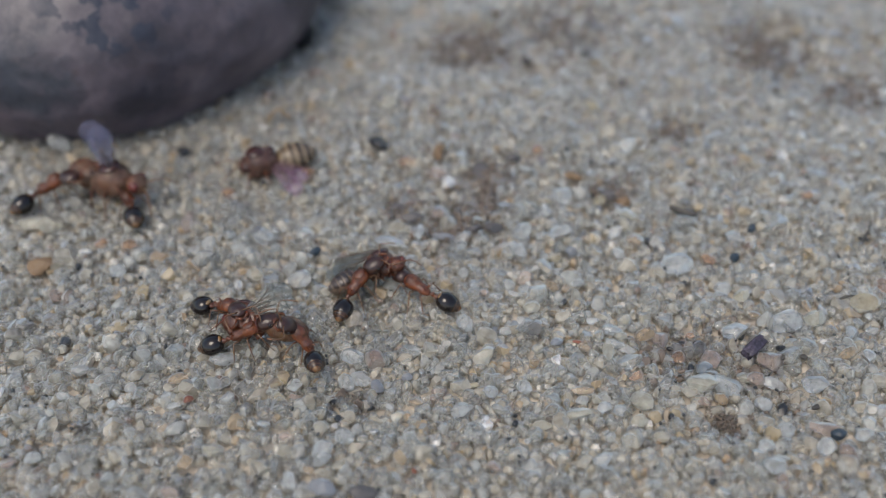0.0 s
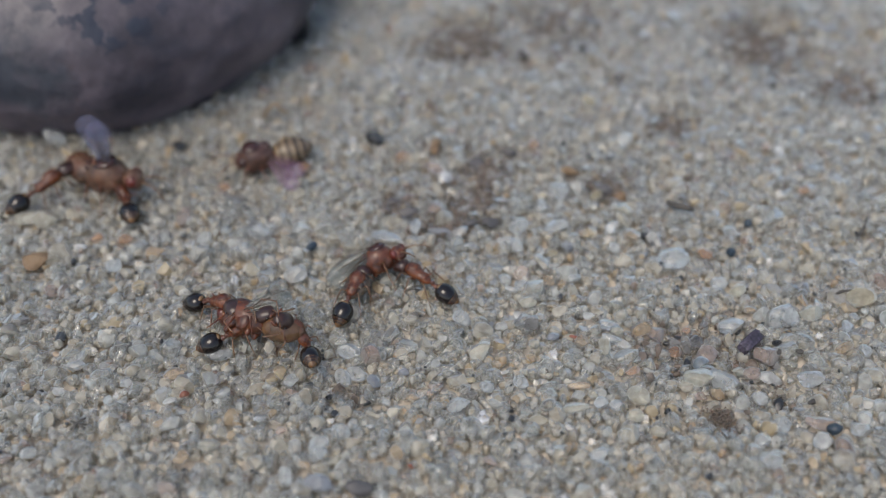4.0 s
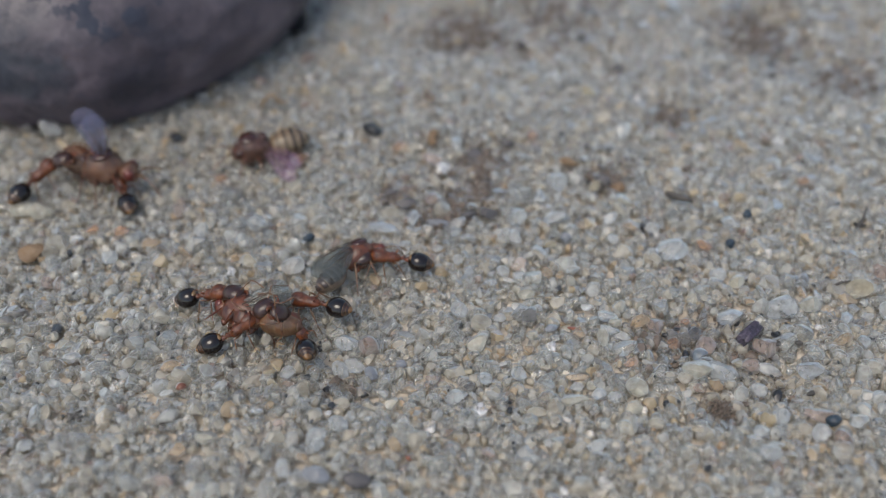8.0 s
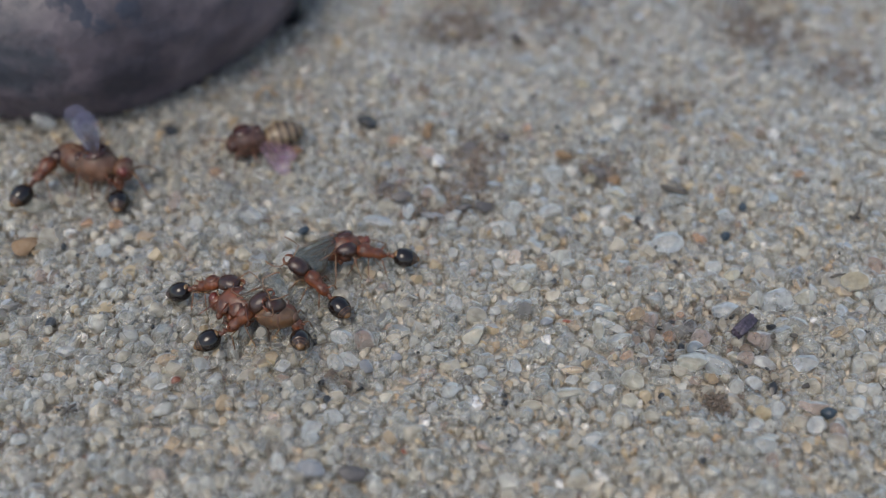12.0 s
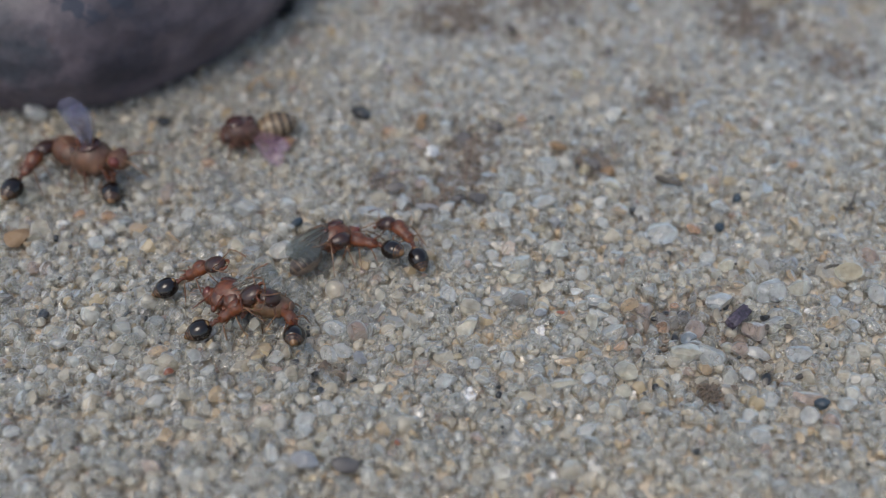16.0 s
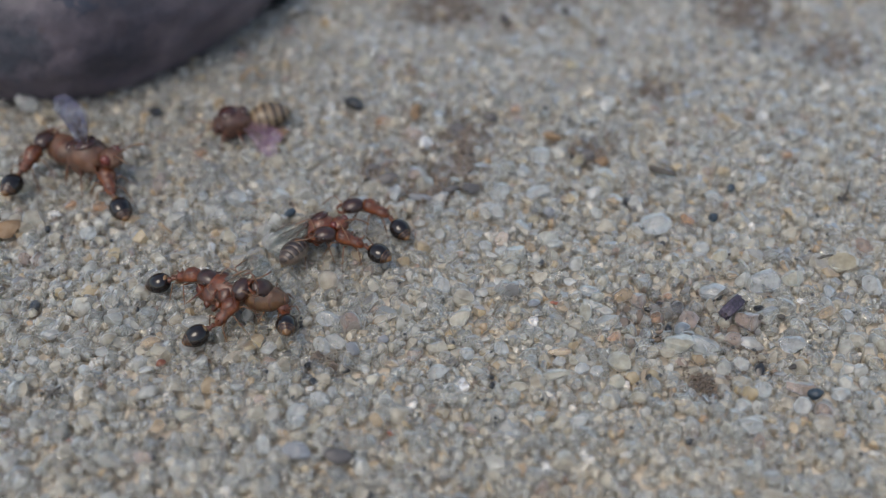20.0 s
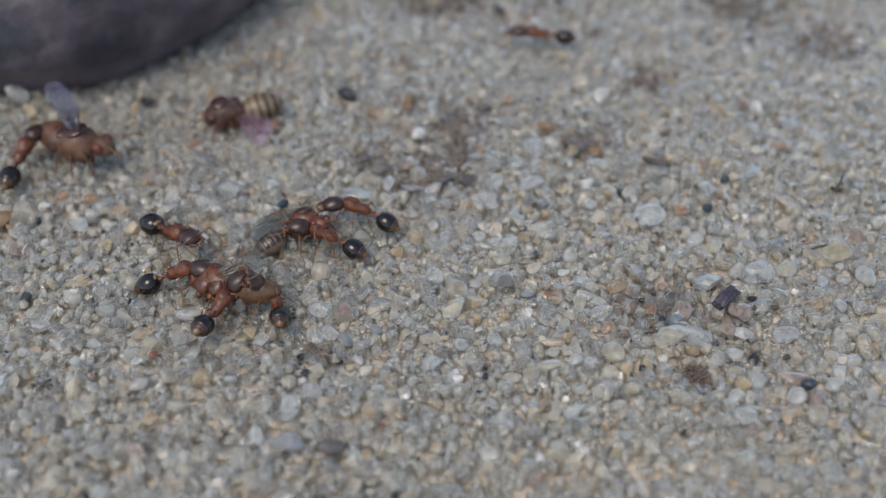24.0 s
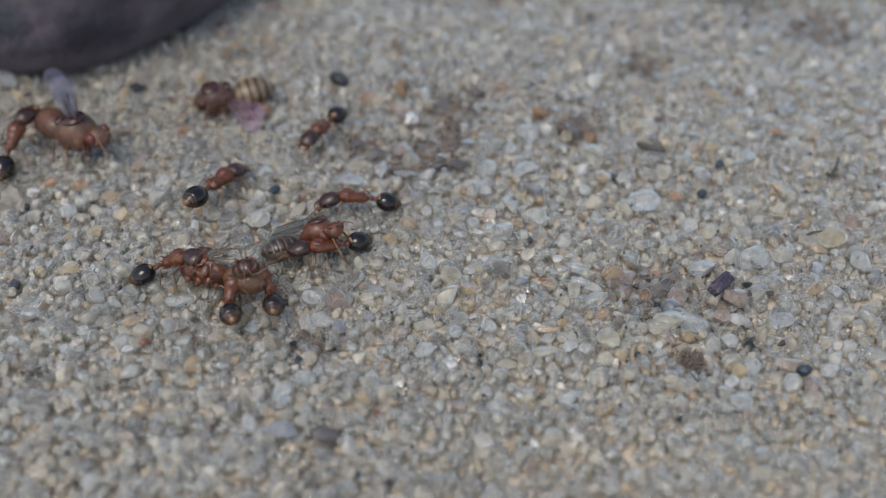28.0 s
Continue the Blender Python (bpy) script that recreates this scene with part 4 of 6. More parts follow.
def worker_ant(label, grown=1.0):
    ant = new("worker_ant")
    ant.empty_display_size = 0.0005
    # thorax: humped collar, saddle, low rear
    stout = [(0.49, 0.03, 0.08, 0.07, 0.07), (0.43, 0.05, 0.15, 0.14, 0.12), (0.33, 0.07, 0.225, 0.205, 0.18), (0.2, 0.09, 0.25, 0.225, 0.22),
             (0.08, 0.08, 0.23, 0.2, 0.22), (-0.04, 0.05, 0.185, 0.15, 0.2), (-0.12, 0.03, 0.165, 0.13, 0.19), (-0.22, 0.03, 0.18, 0.15, 0.19),
             (-0.32, 0.01, 0.165, 0.13, 0.16), (-0.4, -0.03, 0.12, 0.085, 0.1), (-0.46, -0.04, 0.06, 0.05, 0.05)]
    part("thorax", lathe(stout, 20), C_THORAX, ant)
    for side in (1, -1):
        part("spine", tube([(-0.3, 0.07 * side, 0.1), (-0.36, 0.09 * side, 0.16), (-0.41, 0.1 * side, 0.2)], [0.03, 0.022, 0.006], 7), C_THORAX, ant)
    part("back_plate", lathe(egg(0.42, 0.0, 0.18, 0.075, 0.06, 0.23, 0.5, 0.5, 6, 14), 14), C_WAIST, ant)
    head = part("head", lathe([(0.0, 0.0, 0.07, 0.06, 0.06), (0.04, 0.01, 0.16, 0.13, 0.12), (0.11, 0.02, 0.225, 0.185, 0.16), (0.22, 0.02, 0.265, 0.215, 0.185),
                               (0.36, 0.01, 0.275, 0.215, 0.19), (0.5, 0.0, 0.26, 0.185, 0.175), (0.61, -0.01, 0.215, 0.135, 0.14), (0.68, -0.03, 0.145, 0.075, 0.085),
                               (0.7, -0.035, 0.08, 0.04, 0.05)], 22), C_HEAD, ant, "dark brown glossy head", mm(0.42, 0, 0.04))
    for side in (1, -1):
        part("eye", ball(0.42, 0.258 * side, 0.05, 0.055, 0.032, 0.045), C_DEYE, head, "small black eye")
        part("mandible", tube([(0.62, 0.15 * side, -0.05), (0.74, 0.17 * side, -0.07), (0.83, 0.1 * side, -0.08), (0.86, 0.02 * side, -0.085)], [0.05, 0.05, 0.038, 0.015], 8), C_WAIST, head)
        part("antenna", antenna_mesh(side), C_LEG, head, "thin elbowed amber antenna", mm(0.64, 0.07 * side, 0.06))
    waist = part("waist", lathe([(0.03, 0, 0.055, 0.05, 0.05), (-0.05, 0, 0.05, 0.045, 0.045), (-0.11, 0.03, 0.075, 0.1, 0.06), (-0.16, 0.02, 0.07, 0.08, 0.06), (-0.2, -0.005, 0.05, 0.045, 0.045),
                                 (-0.25, 0.01, 0.095, 0.09, 0.07), (-0.3, 0.01, 0.095, 0.085, 0.07), (-0.35, -0.005, 0.06, 0.05, 0.05), (-0.38, -0.01, 0.05, 0.045, 0.045)], 16), C_WAIST, ant, at_=mm(-0.42, 0, -0.03))
    gaster = part("gaster", lathe(egg(-0.27, -1.12, 0.32, 0.295, 0.285, -0.005, 0.52, 0.74, 14, 24, 0.0, 0.72), 24), C_GASTER, ant, "glossy black teardrop gaster", mm(-0.42, 0, -0.03))
    for u0, u1, fat, mat in ((0.71, 0.735, 0.985, C_EDGE), (0.73, 0.82, 0.975, C_TIP), (0.815, 0.835, 0.97, C_EDGE), (0.83, 0.9, 0.965, C_TIP), (0.895, 1.0, 0.96, C_BAND)):
        part("tergite", lathe(egg(-0.27, -1.12, 0.32 * fat, 0.295 * fat, 0.285 * fat, -0.005, 0.52, 0.74, 4, 24, u0, u1), 24), mat, gaster)
    part("pale_spot", ball(-0.375, 0.0, 0.12, 0.09, 0.14, 0.08), C_RIM, gaster, "yellowish spot at the gaster base")
    legs = add_legs(ant, C_LEG)
    ant.scale = (grown, grown, grown)
    tagged(ant, label, "ant", group="worker ants")
    return {"body": ant, "head": head, "tail": [waist, gaster], "legs": legs}


def wing_part(ant, name, length, width, mat, at_):
    """Paddle-shaped membrane, slightly cupped, with raised veins."""
    bm = bmesh.new()
    nx, ny = 14, 6
    rows = []
    for i in range(nx + 1):
        u = i / nx
        w = width * (0.16 + 0.84 * min(1, (u * 1.5) ** 0.8)) * math.sqrt(max(1e-3, 1 - max(0, (u - 0.62) / 0.38) ** 2.2))
        row = []
        for j in range(ny + 1):
            v = j / ny
            y = (0.34 - v) * w
            row.append(bm.verts.new((-length * u, y, 0.07 * math.sin(u * 2.6) * length * 0.5 - 0.12 * (v - 0.34) ** 2 * width + 0.012 * math.sin(v * 14 + u * 3))))
        rows.append(row)
    top = [[bm.verts.new(v.co + Vector((0, 0, 0.006))) for v in row] for row in rows]
    for a, sgn in ((rows, 1), (top, -1)):
        for r0, r1 in zip(a, a[1:]):
            for k in range(ny):
                q = (r0[k], r0[k + 1], r1[k + 1], r1[k])
                bm.faces.new(q if sgn > 0 else q[::-1])
    edge0 = rows[0] + [r[-1] for r in rows[1:]] + rows[-1][-2::-1] + [r[0] for r in rows[-2:0:-1]]
    edge1 = top[0] + [r[-1] for r in top[1:]] + top[-1][-2::-1] + [r[0] for r in top[-2:0:-1]]
    n = len(edge0)
    for k in range(n):
        bm.faces.new((edge0[k], edge0[(k + 1) % n], edge1[(k + 1) % n], edge1[k]))
    lines = [[rows[i][0].co + Vector((0, 0, 0.004)) for i in range(0, 12, 2)], [rows[i][2].co + Vector((0, 0, 0.004)) for i in range(0, 11, 2)],
             [rows[i][3].co + Vector((0, 0, 0.004)) for i in range(0, 10, 2)], [rows[i][min(5, 1 + i // 2)].co + Vector((0, 0, 0.004)) for i in range(0, 9, 2)]]
    lines = [[p.copy() for p in ln] for ln in lines]
    wing = part(name, bm, mat, ant, at_=at_)
    wing.visible_shadow = True
    for ln in lines:
        part("vein", tube([tuple(p) for p in ln], [0.016] + [0.011] * (len(ln) - 2) + [0.006], 5), C_VEIN, wing)
    return wing


def winged_ant(label, belly, stripe, thorax, wing_mat, wings, stripes=5, legs_down=True, first=0.3, grown=1.15, plump=1.0, plates=False, neck=0.45, hip=0.5, eye=None):
    """Winged male: small head with big eyes, humped thorax, banded belly."""
    ant = new("winged_ant")
    ant.empty_display_size = 0.0005
    part("thorax", lathe([(0.5, 0.0, 0.08, 0.08, 0.1), (0.44, 0.05, 0.2, 0.18, 0.2), (0.32, 0.1, 0.31, 0.29, 0.3), (0.16, 0.12, 0.36, 0.34, 0.36), (0.0, 0.12, 0.36, 0.33, 0.36),
                          (-0.16, 0.1, 0.33, 0.29, 0.33), (-0.28, 0.06, 0.27, 0.23, 0.27), (-0.4, 0.01, 0.2, 0.14, 0.18), (-0.5, -0.02, 0.1, 0.08, 0.09)], 22), thorax, ant)
    part("scutum", lathe(egg(0.4, -0.12, 0.25, 0.1, 0.1, 0.38, 0.5, 0.5, 8, 16), 16), C_SCUTUM, ant, "dark brown shield on the back")
    part("scutellum", lathe(egg(-0.14, -0.36, 0.17, 0.08, 0.08, 0.32, 0.5, 0.5, 6, 14), 14), C_SCUTUM, ant)
    for side in (1, -1):
        part("side_plate", ball(0.2, 0.25 * side, -0.02, 0.2, 0.1, 0.22), thorax, ant)
        part("side_plate", ball(-0.1, 0.25 * side, -0.04, 0.18, 0.09, 0.22), thorax, ant)
        for x in (0.3, 0.04, -0.2):
            part("coxa", ball(x * 1.05, 0.13 * side, -0.2, 0.075, 0.07, 0.12), C_WAIST, ant)
    head = part("head", lathe([(0.0, 0, 0.07, 0.06, 0.06), (0.05, 0.0, 0.17, 0.14, 0.13), (0.14, 0.0, 0.235, 0.2, 0.18), (0.25, -0.01, 0.24, 0.2, 0.19), (0.35, -0.03, 0.19, 0.15, 0.16), (0.42, -0.05, 0.1, 0.08, 0.09)], 20), thorax, ant, at_=mm(neck, 0, 0.04))
    for side in (1, -1):
        part("eye", ball(0.22, 0.18 * side, 0.05, 0.125, 0.095, 0.13), eye or C_EYE, head, "large rounded compound eye")
        part("antenna", tube([(0, 0, 0), (0.1, 0.08 * side, 0.05), (0.26, 0.2 * side, 0.08), (0.44, 0.3 * side, 0.04), (0.62, 0.38 * side, -0.06)], [0.022, 0.02, 0.017, 0.016, 0.012], 7), C_LEG, head, at_=mm(0.36, 0.05 * side, 0.05))
    waist = part("waist", lathe([(0.04, 0, 0.06, 0.05, 0.05), (-0.06, 0, 0.07, 0.08, 0.06), (-0.12, 0, 0.06, 0.06, 0.05), (-0.18, 0, 0.1, 0.1, 0.09), (-0.24, 0, 0.08, 0.08, 0.08)], 14), thorax, ant, at_=mm(-0.5, 0, -0.02))
    belly_ob = part("abdomen", lathe(egg(-0.18 + (plump - 1) * 0.9, -1.2, 0.33 * plump, 0.29 * plump, 0.3 * plump, -0.02, 0.5, 0.6, 36, 22, steps=6), 22), belly, ant, at_=mm(-hip, 0, -0.02))
    for k in range(stripes):
        u = first + (0.92 - first) * k / max(1, stripes - 1)
        if plates:
            # broad back plates that leave the pale underside bare
            ring = egg(-0.18, -1.2, 0.338, 0.3, 0.06, -0.02, 0.5, 0.6, 4, 22, u, min(u + 0.72 * (0.92 - first) / (stripes - 1), 0.995))
        else:
            ring = egg(-0.18 + (plump - 1) * 0.9, -1.2, 0.336 * plump, 0.298 * plump, 0.303 * plump, -0.02, 0.5, 0.6, 3, 22, u, min(u + 0.035 + 0.02 * k, 0.995))
        part("tergite", lathe(ring, 22), stripe, belly_ob, "dark band")
    for length, width, m in wings:
        wing_part(ant, "wing", length, width, wing_mat, m)
    legs = add_legs(ant, C_LEG if grown < 1.4 else C_WAIST, 1.05 if grown < 1.4 else 0.85, 0.1 if legs_down else -0.15, 0.026 / grown)
    ant.scale = (grown, grown, grown)
    tagged(ant, label, "ant", group="winged ants")
    return {"body": ant, "head": head, "tail": [waist, belly_ob], "legs": legs}


def blade(x, y, z, along, face):
    """Pose of a wing rooted at a place, its length and its upper face pointing the given ways."""
    bx = -Vector(along).normalized()
    by = Vector(face).cross(bx).normalized()
    bz = bx.cross(by)
    m = Matrix((bx, by, bz)).transposed().to_4x4()
    return Matrix.Translation((x * MM, y * MM, z * MM)) @ m


FOLDED = [(1.5, 0.8, mm(0.0, -0.05, 0.4, 52, -9, 2)), (1.4, 0.72, mm(-0.02, 0.12, 0.42, 60, -12, -5)), (1.3, 0.55, mm(-0.12, -0.12, 0.34, 46, -8, 8)), (1.3, 0.55, mm(-0.14, 0.16, 0.36, 56, -10, -2))]
SWEPT = [(1.1, 0.55, blade(-0.05, 0.32, 0.1, (-0.82, -0.38, 0.41), (-0.37, 0.92, -0.10))), (1.05, 0.5, blade(-0.1, 0.32, 0.14, (-0.71, -0.38, 0.57), (-0.37, 0.92, -0.10))), (0.85, 0.35, blade(-0.15, 0.3, 0.1, (-0.86, -0.38, 0.29), (-0.37, 0.92, -0.10)))]
RAISED = [(1.15, 0.72, blade(0.2, 0.05, 0.38, (0.1, 0.0, 1), (0.1, -1, 0.1))), (1.05, 0.6, blade(0.24, -0.1, 0.38, (0.3, 0.1, 1), (0.3, -1, 0.2))), (0.75, 0.5, blade(0.1, -0.05, 0.36, (0.25, 0.2, 1), (0.2, -1, 0.3)))]
SPLAYED = [(1.35, 0.46, blade(-0.15, 0.3, 0.1, (-0.3, 0.95, -0.16), (0.1, 0.35, 1))), (1.1, 0.42, blade(-0.25, 0.28, 0.12, (-0.55, 0.83, -0.12), (0.1, 0.2, 1)))]

ants = {
    "A1": winged_ant("winged male ant with raised violet-sheened wings, held by workers", C_BROWN, C_MALE, C_BROWN, M_VIOLET, RAISED, 3, True, 0.3, 1.6, 1.0, False, 0.45, 0.2),
    "A2": winged_ant("winged male ant with folded smoky wings, dragged by workers", C_BELLY, C_SMOKE, C_MALE, M_WING, FOLDED, 6, True, 0.12, 1.18, 1.0, True, 0.45, 0.32),
    "A3": winged_ant("winged male ant on its side, brown belly, pinned by workers", C_AMBER, C_BROWN, C_MALE, M_WING, SWEPT, 3, False, 0.3, 1.42, 0.92, False, 0.4, 0.12),
    "D": winged_ant("still winged ant with ochre striped abdomen lying on sand", C_OCHRE, C_STRIPE, C_DULL, M_PINK, SPLAYED, 5, False, 0.22, 1.42, 1.12, False, 0.2, 0.2, C_SCUTUM),
    "W1a": worker_ant("amber worker ant with black gaster tugging a winged ant", 1.12),
    "W1b": worker_ant("amber worker ant with black gaster wandering between two catches", 1.12),
    "W2a": worker_ant("amber worker ant with black gaster gripping a winged ant"),
    "R": worker_ant("amber worker ant with black gaster circling between two catches"),
    "W3a": worker_ant("amber worker ant with black gaster biting a pinned ant"),
    "W3b": worker_ant("amber worker ant with black gaster leaning over a pinned winged ant"),
    "W3c": worker_ant("amber worker ant with black gaster holding a pinned ant's flank"),
    "TT": worker_ant("amber worker ant with black gaster running over open sand"),
}

# ---- litter on the sand ----
def build_litter():
    # bark chip: a worn block with a pitted face
    bm = bmesh.new()
    bmesh.ops.create_cube(bm, size=2.0)
    bmesh.ops.subdivide_edges(bm, edges=bm.edges[:], cuts=13, use_grid_fill=True)
    for v in bm.verts:
        p = v.co
        q = p.normalized() * 1.35
        w = p * 0.72 + q * 0.28
        w *= 1 + 0.16 * noise.noise(p * 2.3) + 0.12 * noise.noise(p * 5.1) + 0.09 * noise.noise(p * 13)
        v.co = Vector((w.x * 0.38, w.y * 0.165, w.z * 0.15))
    chip = part("bark_chip", bm, C_BARK)
    chip.matrix_basis = mm(8.70, -3.25, 0.17, 18, -8, 42)
    tagged(chip, "dark purplish pitted bark chip lying on the sand", "bark chip")
    rod = part("wood_splinter", tube([(-0.46, 0.06, 0), (-0.25, 0.0, 0.02), (0, -0.02, 0.03), (0.25, -0.03, 0.02), (0.48, 0.0, 0)], [0.09, 0.12, 0.11, 0.11, 0.08], 10), C_TWIG)
    rod.matrix_basis = mm(7.73, 3.01, 0.18, 0, 0, -22)
    tagged(rod, "short charred black splinter lying on sand", "splinter")
    stick = part("twig", tube([(-0.62, 0, 0.05), (-0.2, 0.03, 0.1), (0.2, -0.02, 0.2), (0.66, 0.02, 0.34)], [0.055, 0.06, 0.045, 0.03], 8), C_TWIG)
    stick.matrix_basis = mm(13.45, 1.62, 0.1, 0, 0, 58)
    tagged(stick, "thin dark twig poking out of the sand", "twig")
    bit = part("twig", tube([(-0.34, 0, 0.0), (0, 0.03, 0.08), (0.34, -0.02, 0.1)], [0.04, 0.045, 0.02], 7), C_TWIG)
    bit.matrix_basis = mm(12.03, -1.16, 0.12, 0, 0, 14)
    tagged(bit, "tiny brown twig resting on pale grains", "twig")
    bits = bmesh.new()
    for a, bb in (((-0.22, 0.16, 0.03), (0.2, -0.18, 0.06)), ((-0.1, -0.02, 0.05), (0.2, 0.16, 0.1)), ((-0.2, -0.16, 0.02), (0.05, 0.02, 0.08)), ((0.02, -0.05, 0.06), (0.24, -0.02, 0.02))):
        mid = [(p + q) / 2 + 0.02 for p, q in zip(a, bb)]
        tube([a, mid, bb], [0.03, 0.045, 0.025], 7, bits)
    crumb = part("plant_crumb", bits, C_TWIG)
    crumb.matrix_basis = mm(-10.20, -6.35, 0.12, 0, 0, 8)
    tagged(crumb, "black forked plant crumb on the sand", "plant crumb")
    for x, y, a, bb, turn in ((9.92, -2.37, 0.26, 0.13, -35), (10.06, -5.26, 0.2, 0.08, 28), (9.54, -3.47, 0.12, 0.08, 60), (10.13, -3.49, 0.13, 0.08, 5)):
        bm = ball(0, 0, 0, a, bb, 0.07)
        for v in bm.verts:
            v.co *= 1 + 0.25 * noise.noise(v.co * 9)
        flake = part("black_flake", bm, C_TWIG)
        flake.matrix_basis = mm(x, y, 0.12 + height(x, y), 8, 5, turn)
        tagged(flake, "small black flake beside a bark chip", "flake", group="black flakes")
    # husk of a leg or antenna beside the striped ant
    husk = part("insect_fragment", tube([(-0.5, -0.2, 0.05), (-0.2, 0.05, 0.35), (0.1, 0.1, 0.5), (0.3, -0.1, 0.2), (0.55, -0.2, 0.1)], [0.05, 0.08, 0.1, 0.08, 0.03], 8), C_OCHRE)
    husk.matrix_basis = mm(-6.87, 8.60, 0.1, 0, 0, 10)
    tagged(husk, "curled brown insect fragment lying behind a striped ant", "insect fragment")


build_litter()


# ---- what moves ----
def stir(legs, runs, seed):
    """Legs swing in two sets of three while the ant runs, and only twitch while it stands."""
    rng = random.Random(seed)
    for k, leg in enumerate(legs):
        rest = leg.matrix_basis.copy()
        phase = 0.0 if k in (0, 2, 4) else math.pi
        side = 1 if k < 3 else -1
        rows, t = [], 0.0
        while t < 28.0:
            running = any(a <= t <= z for a, z in runs)
            if running:
                swing = 17 * math.sin(t * 2 * math.pi * 3.1 + phase) * side
                lift = 7 * max(0, math.cos(t * 2 * math.pi * 3.1 + phase)) * side
                rows.append((t, rest @ pose(0, 0, 0, lift, 0, swing)))
                t += 0.1
            else:
                rows.append((t, rest @ pose(0, 0, 0, rng.uniform(-3, 3), rng.uniform(-3, 3), rng.uniform(-7, 7))))
                t += rng.uniform(0.7, 1.5)
        rows.append((28.0, rest))
        walk(leg, rows)


def feel(ant, seed):
    """Antennae tap about."""
    rng = random.Random(seed)
    for feeler in [o for o in ant["head"].children if o.name.startswith("antenna")]:
        rest = feeler.matrix_basis.copy()
        rows, t = [], 0.0
        while t < 28.0:
            rows.append((t, rest @ pose(0, 0, 0, rng.uniform(-14, 14), rng.uniform(-16, 22), rng.uniform(-16, 16))))
            t += rng.uniform(0.35, 0.8)
        rows.append((28.0, rest))
        walk(feeler, rows)


def act(ant, body, head, tail):
    """body: t, x, y, z, rx, ry, rz; head and tail: t and a turn at the neck and at the waist."""
    walk(ant["body"], [(t, mm(x, y, z, a, bb, c)) for t, x, y, z, a, bb, c in body])
    at_head = ant["head"].matrix_basis.translation.copy()
    walk(ant["head"], [(t, Matrix.Translation(at_head) @ pose(0, 0, 0, 0, bb, c)) for t, bb, c in head])
    for piece in ant["tail"]:
        at_tail = piece.matrix_basis.translation.copy()
        walk(piece, [(t, Matrix.Translation(at_tail) @ pose(0, 0, 0, 0, bb, c)) for t, bb, c in tail])


